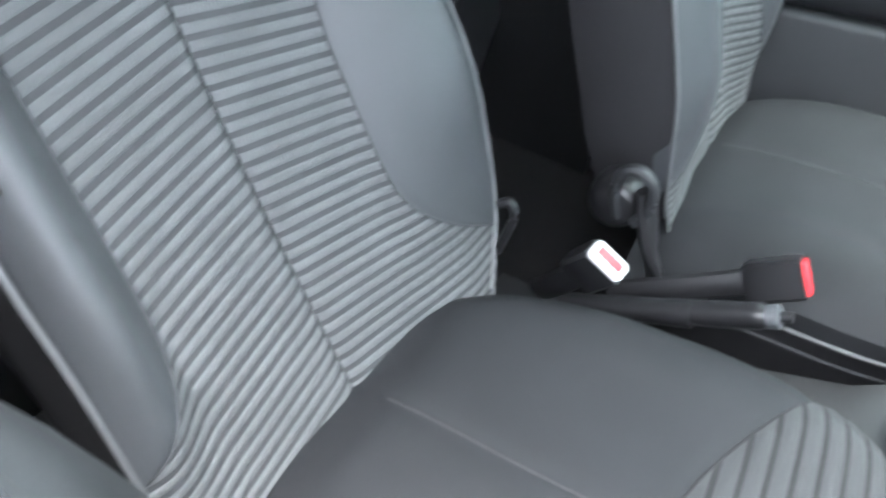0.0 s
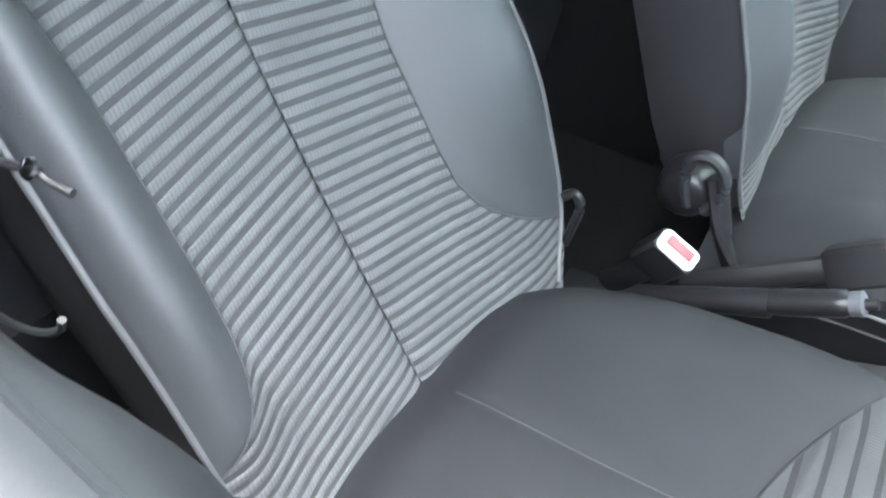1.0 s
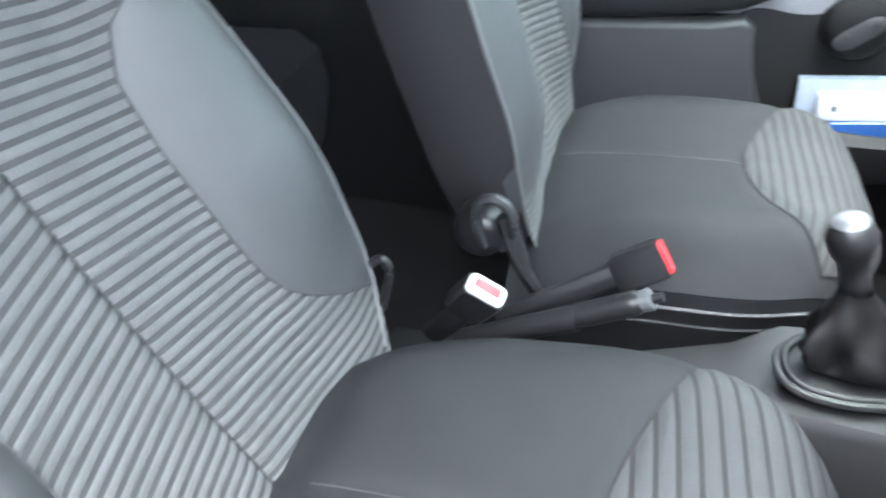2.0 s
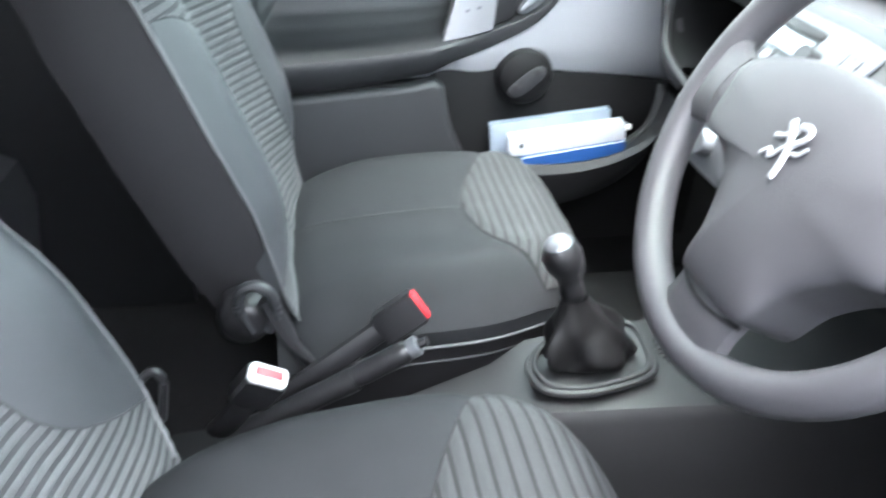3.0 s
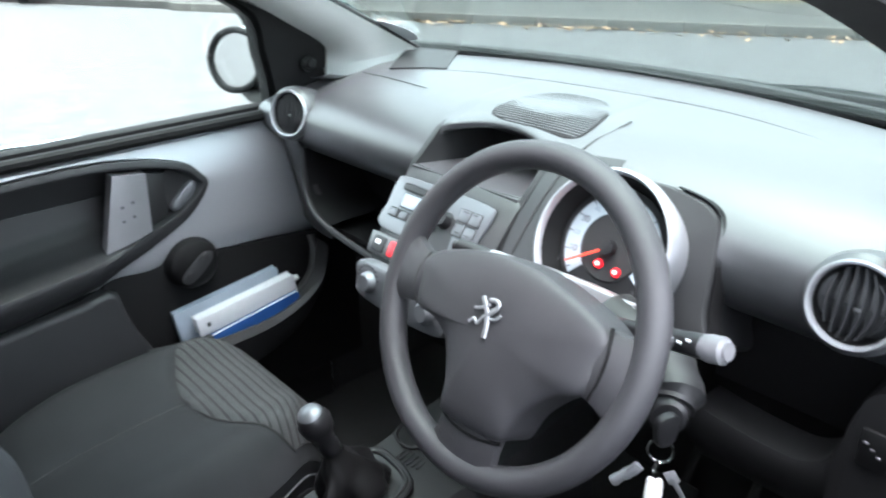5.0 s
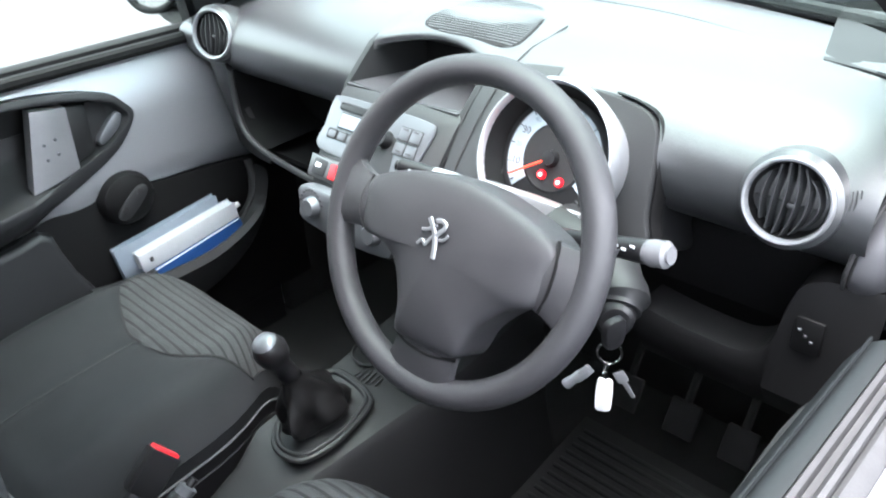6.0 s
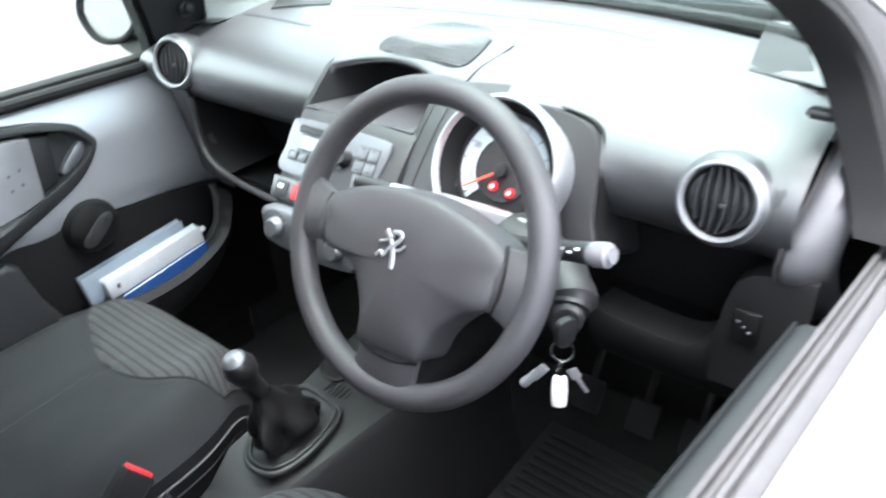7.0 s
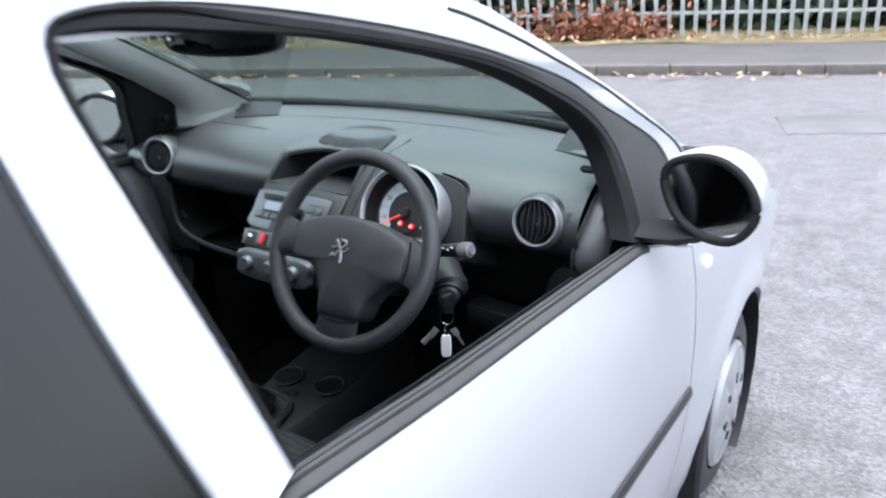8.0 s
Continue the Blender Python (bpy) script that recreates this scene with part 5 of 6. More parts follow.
part("needle_hub", lathe([(0.0, -0.006), (0.009, -0.007), (0.010, -0.017)], CM @ pose(0, 0.005, 0), 16, False), BLACKP, binn)
for x, y in ((-0.008, -0.017), (0.0185, -0.02)):
    wl = part("warning_lamp", lathe([(0.0, 0.001), (0.0024, 0.0008), (0.003, -0.004)], CM @ pose(x, y, -0.0135), 12, False), REDLIT, binn, "lit red warning lamp")
    # glowing disc that paints the lamp's halo
    part("lamp_halo", lathe([(0.0, 0.0004), (0.005, 0.0003), (0.0062, -0.003)], CM @ pose(x, y, -0.0145), 14, False), REDDIM, wl, "dim red halo round the lamp")

# ---- passenger door ----
pdoor = thing("passenger_door", (-0.66, -1.0, 0.4), "silver car door with dark trim, pull handle and pocket", "car door")
dp = lambda y, z, x=-0.63: Vector((x, y, z))


def door_x(y, z):
    """The inner skin's place across the car."""
    return -0.630 - 0.020 * smooth(0.85, 0.965, z) - 0.028 * smooth(0.715, 0.68, z)


REC = [(-0.775, 0.85), (-0.787, 0.881), (-0.818, 0.907), (-0.90, 0.930), (-1.0, 0.941), (-1.15, 0.940), (-1.33, 0.938), (-1.365, 0.92), (-1.365, 0.70), (-1.33, 0.668), (-1.2, 0.672), (-1.03, 0.70), (-0.994, 0.716), (-0.905, 0.752), (-0.822, 0.795)]
OPN = [(-0.788, 0.85), (-0.799, 0.874), (-0.826, 0.895), (-0.90, 0.915), (-1.0, 0.926), (-1.15, 0.925), (-1.33, 0.923), (-1.352, 0.90), (-1.352, 0.765), (-1.33, 0.737), (-1.2, 0.741), (-1.05, 0.757), (-1.0, 0.766), (-0.911, 0.784), (-0.832, 0.814)]
rec, opn = [[(p.x, p.y) for p in spline([(y, z, 0) for y, z in q], 120, True)] for q in (REC, OPN)]
rc = (-1.06, 0.84)
# painted metal round the trim: a skin from the trim's edge out to the door's edge
outer_e = []
for y, z in rec:
    dy, dz = y - rc[0], z - rc[1]
    k = 1e9
    if dy:
        k = min(k, ((-0.42 if dy > 0 else -1.50) - rc[0]) / dy)
    if dz:
        k = min(k, ((0.956 if dz > 0 else 0.30) - rc[1]) / dz)
    outer_e.append((rc[0] + dy * k, rc[1] + dz * k))
rows = [[dp(a + (c - a) * t, b + (d - b) * t, door_x(a, b + (d - b) * t)) for (a, b), (c, d) in zip(rec, outer_e)] for t in (0, 0.05, 0.15, 0.3, 0.5, 0.75, 1.0)]
part("inner_skin", loft(rows, caps=False), PAINT, pdoor, "bare silver painted metal")


def lip_out(y, z):
    """How far the trim's edge stands into the cabin: most along the arm rest."""
    return 0.004 + 0.026 * smooth(0.83, 0.76, z) * smooth(-0.88, -1.02, y)


rows = [[dp(a, b, -0.634) for a, b in rec], [dp(a + (c - a) * 0.06, b + (d - b) * 0.06, -0.627) for (a, b), (c, d) in zip(rec, opn)]]
for t, e in ((0.3, 0.55), (0.6, 0.9), (0.85, 1.0), (0.97, 0.9), (1.0, 0.6)):
    rows.append([dp(a + (c - a) * t, b + (d - b) * t, -0.628 + lip_out(a + (c - a) * t, b + (d - b) * t) * e) for (a, b), (c, d) in zip(rec, opn)])
part("trim_frame", loft(rows, caps=False), TRIM, pdoor, "moulded trim edge widening to an arm rest")


def sink(y, z, k):
    """Depth of the hollow: steep under its top edge, a gentle shelf above the arm rest."""
    low = smooth(0.93, 0.74, z)
    return lerp(k, ((0.0, 0.0), (0.03, 0.03), (0.10, 0.06), (0.25, 0.075), (1, 0.08))) * (1 - low) + lerp(k, ((0.0, 0.0), (0.05, 0.012), (0.15, 0.036), (0.3, 0.058), (0.55, 0.075), (1, 0.08))) * low


rows = []
for k in (0.0, 0.02, 0.05, 0.10, 0.15, 0.2, 0.25, 0.3, 0.36, 0.42, 0.48, 0.55, 0.62, 0.7, 0.78, 0.85, 0.93, 0.999):
    rows.append([dp(y + (max(-1.28, min(-0.90, y)) - y) * k, z + (0.85 - z) * k, -0.628 + lip_out(y, z) * 0.6 * (1 - k) - sink(y, z, k) * smooth(-0.80, -0.92, y + (max(-1.28, min(-0.90, y)) - y) * k) - 0.012 * min(1, k * 12)) for y, z in opn])
part("recess", loft(rows, caps=False), TRIM, pdoor, "dark hollow trim panel with an arm shelf")
PB = [Vector((0, -0.997, 0.768)), Vector((0, -0.905, 0.789)), Vector((0, -0.957, 0.914)), Vector((0, -0.896, 0.905))]
part("pull_handle", sheet(lambda u, v: PB[0].lerp(PB[1], u).lerp(PB[2].lerp(PB[3], u), v) + Vector((-0.621 + 0.007 * math.sin(math.pi * (0.1 + 0.8 * u)) - 0.004 * v, 0, 0)), 10, 6, 0.03, (-1, 0, 0)), SILVERP, pdoor, "silver pull handle bracket")
for a, b in ((-0.953, 0.852), (-0.932, 0.857), (-0.955, 0.824), (-0.934, 0.829)):
    part("dimple", lathe([(0.0, 0.0012), (0.0022, 0.001), (0.0032, 0.0)], axes((-0.6155, a, b), (0, 1, 0), (0, 0, 1), (1, 0, 0)), 10, False), CONSOLE, pdoor)
part("handle_strip", slab([(-0.896, 0.903), (-0.858, 0.894), (-0.862, 0.806), (-0.905, 0.79)], 0.01, axes((-0.645, 0, 0), (0, 1, 0), (0, 0, 1), (1, 0, 0)), 0.003), CONS, pdoor, "grey strip beside the pull handle")
part("latch_bezel", slab([(p.x, p.y) for p in spline([(-0.856, 0.893, 0), (-0.822, 0.884, 0), (-0.799, 0.863, 0), (-0.792, 0.842, 0), (-0.82, 0.82, 0), (-0.858, 0.808, 0)], 30, True)], 0.006, axes((-0.649, 0, 0), (0, 1, 0), (0, 0, 1), (1, 0, 0)), 0.003), BACKC, pdoor, "black latch cup")
part("latch_lever", slab([(p.x, p.y) for p in spline([(-0.855, 0.818, 0), (-0.842, 0.812, 0), (-0.81, 0.833, 0), (-0.797, 0.856, 0), (-0.806, 0.866, 0), (-0.82, 0.858, 0), (-0.845, 0.835, 0)], 30, True)], 0.016, axes((-0.645, 0, 0), (0, 1, 0), (0, 0, 1), (1, 0, 0)), 0.006), CONSOLE, pdoor, "grey latch lever")
# lower trim with the pocket
LOW = [(-1.50, 0.672), (-1.28, 0.669), (-1.02, 0.690), (-1.0, 0.712), (-0.80, 0.704), (-0.60, 0.684), (-0.50, 0.668), (-0.425, 0.655), (-0.425, 0.31), (-1.5, 0.31)]
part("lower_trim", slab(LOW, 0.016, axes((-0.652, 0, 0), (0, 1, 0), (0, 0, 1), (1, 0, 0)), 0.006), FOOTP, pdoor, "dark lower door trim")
ARM = [(-1.5, 0.668), (-1.28, 0.664), (-1.06, 0.684), (-1.012, 0.694), (-0.992, 0.68), (-0.985, 0.638), (-0.972, 0.59), (-0.95, 0.54), (-0.935, 0.45), (-0.935, 0.31), (-1.5, 0.31)]
part("lower_panel", slab(ARM, 0.03, axes((-0.642, 0, 0), (0, 1, 0), (0, 0, 1), (1, 0, 0)), 0.014, 4), TRIM, pdoor, "proud grey panel under the arm rest")
# bulged pocket front, open at the top
pk = [(-0.97, 0.553), (-0.9, 0.541), (-0.8, 0.535), (-0.71, 0.538), (-0.633, 0.558), (-0.58, 0.592), (-0.556, 0.64), (-0.55, 0.672)]
lip = spline([(y, z, 0) for y, z in pk], 30)
part("pocket_front", loft([[dp(p.x, p.y - 0.16 * k * (1 - 0.7 * i / 29), x) for i, p in enumerate(lip)] for k, x in ((0.0, -0.602), (0.02, -0.566 ), (0.15, -0.556), (0.5, -0.566), (0.9, -0.59), (1.0, -0.634))], closed=False), CONS, pdoor, "moulded door pocket front")
part("pocket_lip", tube([dp(p.x, p.y, -0.584 - 0.045 * (i / 29) ** 3) for i, p in enumerate(lip)], 0.010, 8, flat=0.6), CONS, pdoor, "rounded pocket edge")
disc = part("speaker_blank", lathe([(0.0, 0.03), (0.035, 0.028), (0.05, 0.02), (0.056, 0.006), (0.058, -0.01)], axes((-0.632, -0.835, 0.694), (0, 1, 0), (0, 0, 1), (1, 0, 0.12)), 32), FOOTP, pdoor, "round black winder boss")
part("boss_inset", slab([(p.x, p.y) for p in spline([(-0.03, -0.012, 0), (0.012, 0.022, 0), (0.034, 0.02, 0), (0.03, 0.0, 0), (-0.012, -0.034, 0), (-0.034, -0.03, 0)], 30, True)], 0.004, axes((-0.6045, -0.835, 0.697), (0, 1, 0), (0, 0, 1), (1, 0, 0.12)), 0.002), TRIM, disc)
part("boss_hole", rbox((0.012, 0.012, 0.003), axes((-0.5995, -0.817, 0.712), (0, 1, 0), (0, 0, 1), (1, 0, 0.12)), 0.001), RUBBER, disc)
part("boss_hole", rbox((0.010, 0.012, 0.003), axes((-0.599, -0.855, 0.683), (0, 1, 0), (0, 0, 1), (1, 0, 0.12)), 0.001), RUBBER, disc)
# window seals and pane
part("inner_ledge", loft([[dp(y, z, x) for z, x in ((0.946, -0.646), (0.952, -0.643), (0.956, -0.647), (0.956, -0.67))] for y in [-1.50 + 0.1 * k for k in range(11)]], closed=False), PAINT, pdoor, "painted window ledge")
part("window_seal", loft([[dp(y, z + 0.955, x) for z, x in ((0.0, -0.636), (0.008, -0.631), (0.016, -0.632), (0.021, -0.638), (0.021, -0.648), (0.0, -0.652))] for y in [-1.42 + 0.08 * k for k in range(12)]]), FRAMEP, pdoor, "black window seal")
part("outer_seal", loft([[dp(y, z + 0.974, x) for z, x in ((-0.014, -0.654), (0.007, -0.656), (0.010, -0.664), (0.008, -0.69), (-0.014, -0.70))] for y in [-1.42 + 0.08 * k for k in range(12)]]), FRAMEP, pdoor)
gp = spline([(y, z, 0) for y, z in INNER_P], 40)
pane = part("window_pane", loft([[Vector((-side_x(p.y) + 0.03 + d, p.x, p.y)) for p in gp] for d in (0, 0.004)]), CLEAR, pdoor, "clear side window")
pane.visible_shadow = False
part("mirror_knob", lathe([(0.0, 0.028), (0.009, 0.027), (0.0125, 0.022), (0.0125, 0.012), (0.016, 0.010), (0.017, 0.0)], axes((-0.672, -0.487, 1.048), (0, 1, 0), (0, 0, 1), (1, -0.2, 0.2)), 18), BLACKP, pdoor, "round mirror adjuster")

# ---- things in the pocket ----
def book(name, y0, z0, y1, z1, h, x0, x1, cover, label, pages):
    root = thing(name, ((x0 + x1) / 2, (y0 + y1) / 2, (z0 + z1) / 2 - h), label, "booklet")
    d = Vector((0, y1 - y0, z1 - z0))
    u = d.normalized()
    w = Vector((0, -u.z, u.y))
    m = axes(Vector(((x0 + x1) / 2, (y0 + y1) / 2, (z0 + z1) / 2)), u, w, (1, 0, 0))
    t = abs(x1 - x0)
    part("cover", rbox((d.length, h, 0.0015), m @ pose(0, -h / 2, t / 2), 0.0005), cover, root)
    part("cover", rbox((d.length, h, 0.0015), m @ pose(0, -h / 2, -t / 2), 0.0005), cover, root)
    part("page_block", rbox((d.length - 0.004, h - 0.004, t - 0.002), m @ pose(0, -h / 2, 0), 0.0008), pages, root)
    return root, m


book("grey_wallet", -0.90, 0.602, -0.655, 0.63, 0.10, -0.628, -0.612, GREYP, "grey-blue document wallet leaning in the door pocket", GREYP)
wb, wm = book("white_booklet", -0.865, 0.585, -0.63, 0.612, 0.042, -0.610, -0.585, PAPER, "white handbook with a small mark on its spine", PAPER)
part("spine_mark", rbox((0.008, 0.010, 0.001), wm @ pose(-0.095, -0.02, 0.0142), 0.0002), PRINT, wb)
bb, bmx = book("blue_booklet", -0.84, 0.545, -0.63, 0.575, 0.055, -0.582, -0.572, BLUE, "bright blue booklet in front of the others", PAPER)
part("title_bar", rbox((0.03, 0.003, 0.0006), bmx @ pose(0.0, -0.036, 0.0062), 0.0001), LIGHTP, bb)
pen = thing("white_pen", (-0.60, -0.62, 0.58), "white pen standing in the door pocket", "pen")
part("barrel", tube([(-0.60, -0.68, 0.575), (-0.60, -0.625, 0.592), (-0.598, -0.612, 0.596)], 0.006, 10), WHITE, pen)

# ---- console between the seats ----
cons = thing("centre_console", (0, -0.9, 0.2), "dark grey floor console with cup holder and slots", "console")
sec = lambda y, top, wt, wb_: [Vector((x, y, z)) for x, z in ((-wb_, 0.19), (-wb_ * 0.85, 0.32), (-wt, top - 0.02), (-wt + 0.012, top - 0.004), (0, top), (wt - 0.012, top - 0.004), (wt, top - 0.02), (wb_ * 0.85, 0.32), (wb_, 0.19))]
part("tunnel", loft([sec(-1.45, 0.40, 0.06, 0.12), sec(-1.15, 0.42, 0.065, 0.12), sec(-1.0, 0.47, 0.078, 0.125), sec(-0.95, 0.505, 0.085, 0.13), sec(-0.80, 0.512, 0.098, 0.14), sec(-0.70, 0.518, 0.11, 0.15), sec(-0.60, 0.53, 0.115, 0.155), sec(-0.45, 0.56, 0.12, 0.16)]), CONS, cons, "dark grey console moulding")
for cxq, cyq in ((-0.055, -0.715), (0.06, -0.70)):
    part("cup_ring", lathe([(0.036, 0.0), (0.038, 0.004), (0.035, 0.006), (0.031, 0.002), (0.029, -0.03)], axes((cxq, cyq, 0.519), (1, 0, 0), (0, 1, 0.1), (0, -0.1, 1)), 28, False), CONS, cons)
    # no hollow here: a flat black disc gives the well's shade
    part("cup_well", lathe([(0.0, 0.002), (0.033, 0.002), (0.034, -0.006)], axes((cxq, cyq, 0.519), (1, 0, 0), (0, 1, 0.1), (0, -0.1, 1)), 28), FOOTP, cons, "flat black disc for the shaded cup well")
for k in range(6):
    part("slot", rbox((0.0032, 0.03 - 0.004 * abs(k - 2.5), 0.003), axes((-0.037 + 0.0092 * k, -0.764 + 0.001 * k, 0.5165), (1, 0.1, 0), (-0.1, 1, 0.05), (0, -0.05, 1)), 0.0006), RUBBER, cons)


gear = thing("gear_lever", (0.0, -0.87, 0.5), "black gear lever with chrome-capped ball and leather gaiter", "gear lever")
ringp = spline([(-0.073, -0.845, 0.521), (-0.074, -0.812, 0.522), (-0.062, -0.793, 0.523), (-0.03, -0.790, 0.524), (0.018, -0.796, 0.523), (0.042, -0.818, 0.522), (0.058, -0.89, 0.520), (0.05, -0.942, 0.518), (0.024, -0.960, 0.517), (-0.012, -0.956, 0.517), (-0.045, -0.925, 0.518), (-0.065, -0.885, 0.520)], 48, True)
foot_c = Vector((-0.010, -0.876, 0.520))
part("gaiter_ring", tube([foot_c + (p - foot_c) * 0.95 + Vector((0, 0, 0.003)) for p in ringp], 0.0042, 10, loop=True), CONS, gear, "grey plastic gaiter frame")
part("ring_ridge", tube([foot_c + (p - foot_c) * 1.03 - Vector((0, 0, 0.002)) for p in ringp], 0.0055, 8, loop=True), CONS, gear)
part("gaiter_base", loft([[foot_c + (p - foot_c) * r + Vector((0, 0, z + 0.004 * math.sin(5 * i * 2 * math.pi / 48) * (1 - r))) for i, p in enumerate(ringp)] for r, z in ((0.95, 0.002), (0.85, -0.001), (0.7, 0.001), (0.45, 0.004))], caps=False), CONS, gear, "creased grey gaiter hem")
kc = Vector((-0.004, -0.936, 0.689))
KA = Vector((0, -0.34, 0.94)).normalized()
SACK = ((0.0, 0.40), (0.006, 0.62), (0.014, 0.70), (0.024, 0.70), (0.038, 0.64), (0.054, 0.55), (0.070, 0.44), (0.086, 0.33), (0.098, 0.25), (0.108, 0.21))
rings = []
for k in range(25):
    h = 0.108 * k / 24
    row = []
    c = foot_c.lerp(kc - KA * 0.066, h / 0.108)
    for i, p in enumerate(ringp):
        d = p - foot_c
        a = i * 2 * math.pi / 48
        deep = smooth(0.0, 0.02, h) * (1 - 0.75 * smooth(0.05, 0.10, h))
        crease = abs(math.sin(2.5 * a + 30 * h)) ** 0.6 - 0.6
        fold = 1 + 0.28 * crease * deep + 0.10 * math.sin(7 * a - 40 * h + 1) * deep
        row.append(Vector((c.x + d.x * lerp(h, SACK) * fold, c.y + d.y * lerp(h, SACK) * fold, foot_c.z + h * (kc - KA * 0.066 - foot_c).z / 0.108 + 0.004 * crease * deep)))
    rings.append(row)
part("gaiter", loft(rings, caps=False), mat("gaiter_leather", (0.0045, 0.0045, 0.0049), 0.5, 0, 0.2, 40, 0.3, 700, spec=0.25), gear, "creased black leather gaiter")
KMX = axes(kc, (1, 0, 0), KA.cross(Vector((1, 0, 0))), KA)
part("knob", lathe([(0.0, 0.026), (0.012, 0.0245), (0.02, 0.017), (0.0255, 0.003), (0.0235, -0.013), (0.017, -0.026), (0.0145, -0.045), (0.016, -0.05), (0.016, -0.066), (0.013, -0.07)], KMX, 28), BLACKP, gear, "black ball knob")
part("knob_cap", lathe([(0.0, 0.0285), (0.010, 0.0275), (0.0165, 0.0235), (0.0185, 0.0205)], KMX, 24, False), CONSOLE, gear, "chrome cap")

hb = thing("handbrake", (0.044, -1.25, 0.45), "dark grey handbrake lever with silver release button", "handbrake")
part("lever", tube([(0.044, -1.335, 0.485), (0.044, -1.255, 0.527), (0.044, -1.195, 0.558)], [0.014, 0.015, 0.016], 12, n=8), BLACKP, hb)
part("grip", tube([(0.044, -1.24, 0.537), (0.044, -1.185, 0.566), (0.044, -1.14, 0.592), (0.044, -1.127, 0.599)], [0.012, 0.0145, 0.0145, 0.012], 14, n=10), BLACKP, hb, "dark blue-grey grip")
part("grip_end", tube([(0.044, -1.129, 0.598), (0.044, -1.121, 0.603), (0.044, -1.118, 0.605)], [0.0125, 0.013, 0.010], 14, n=5), CONSOLE, hb, "silver collar")
part("release_button", tube([(0.044, -1.119, 0.604), (0.044, -1.108, 0.610)], 0.006, 10), BLACKP, hb)


def buckle(name_at, base, tip, wid, label, face):
    """A seat belt buckle on its stalk: white-rimmed or black head with a red button."""
    root = thing("belt_buckle", base, label, "seat belt buckle", "seat belt buckles")
    base, tip = Vector(base), Vector(tip)
    d = (tip - base).normalized()
    w = Vector(wid).normalized()
    n = w.cross(d).normalized()
    w = d.cross(n)
    m = axes(tip, w, n, d)
    part("stalk", tube([base, base.lerp(tip, 0.3) + n * 0.004, tip - d * 0.05], 0.016, 10, n=10, flat=0.6, up=n), BLACKP, root, "black sleeve")
    part("head", loft([[m @ Vector((x * s, y * s, h)) for x, y in ((-0.024, -0.009), (-0.02, -0.013), (0.02, -0.013), (0.024, -0.009), (0.024, 0.009), (0.02, 0.013), (-0.02, 0.013), (-0.024, 0.009))] for s, h in ((0.8, -0.062), (0.98, -0.055), (1.0, -0.03), (1.0, -0.004), (0.95, 0.0))]), BLACKP, root)
    if face:
        part("bezel", slab([(-0.0215, -0.006), (-0.0195, -0.0095), (-0.016, -0.011), (0.016, -0.011), (0.0195, -0.0095), (0.0215, -0.006), (0.0215, 0.006), (0.0195, 0.0095), (0.016, 0.011), (-0.016, 0.011), (-0.0195, 0.0095), (-0.0215, 0.006)], 0.006, m, 0.003), WHITE, root, "white surround")
        part("button", rbox((0.030, 0.011, 0.004), m @ pose(0, -0.001, 0.0065), 0.0018), RED, root, "red release button")
    else:
        part("button", rbox((0.040, 0.018, 0.006), m @ pose(0, 0, 0.002), 0.002), RED, root, "red release button")
    return root


buckle("d", (0.062, -1.362, 0.508), (0.12, -1.289, 0.639), (0, 0.93, -0.36), "black belt buckle with white surround and red button", True)
buckle("p", (-0.013, -1.294, 0.483), (-0.035, -1.109, 0.605), (0.25, 0.35, -0.75), "black belt buckle with a red end button", False)

# ---- driver door ----
ddoor = thing("driver_door", (0.72, -1.0, 0.3), "silver driver door with the window wound down", "car door")
ys = [-1.52 + 0.04 * k for k in range(25)]


def rail(pr, a=0, b=25):
    """A strip along the door's belt: (inwards from the skin, height over the belt)."""
    return loft([[Vector((side_x(lerp(y, BELT)) - x, y, z + lerp(y, BELT))) for x, z in pr] for y in ys[a:b]])


part("seal_trim", rail([(0.0125, -0.05), (0.0125, 0.003), (0.009, 0.006), (0.003, 0.005), (-0.002, 0.0), (-0.0025, -0.007), (0.002, -0.05)]), SEAL, ddoor, "dark grey sill strip")
part("outer_seal", rail([(0.0215, -0.05), (0.0215, 0.001), (0.018, 0.008), (0.0145, 0.007), (0.0127, 0.000), (0.0127, -0.05)]), SEAL, ddoor, "dark outer window seal")
part("seal_channel", rail([(0.0275, -0.06), (0.0275, -0.005), (0.0217, -0.005), (0.0217, -0.06)]), SEAL, ddoor)
part("inner_seal", rail([(0.0365, -0.06), (0.036, -0.008), (0.033, 0.002), (0.0295, 0.0), (0.0277, -0.006), (0.0277, -0.06)]), SEAL, ddoor, "dark inner window seal")
CAP = [(0.037, -0.06), (0.037, -0.009), (0.046, -0.009), (0.055, -0.015), (0.063, -0.027), (0.071, -0.045), (0.077, -0.065), (0.084, -0.10), (0.09, -0.25), (0.06, -0.25)]
part("inner_frame", loft([[Vector((side_x(lerp(y, BELT)) - x - (0.009 * math.exp(-((y + 1.30) / 0.04) ** 2) if -0.2 < z < -0.011 else 0), y, z + lerp(y, BELT))) for x, z in CAP] for y in [-1.52 + 0.02 * k for k in range(39)]]), DCAP, ddoor, "blue-grey plastic door capping")
part("frame_crease", rail([(0.0545, -0.0122), (0.0555, -0.0095), (0.0575, -0.0108), (0.058, -0.0135)], 0, 20), DCAP, ddoor)
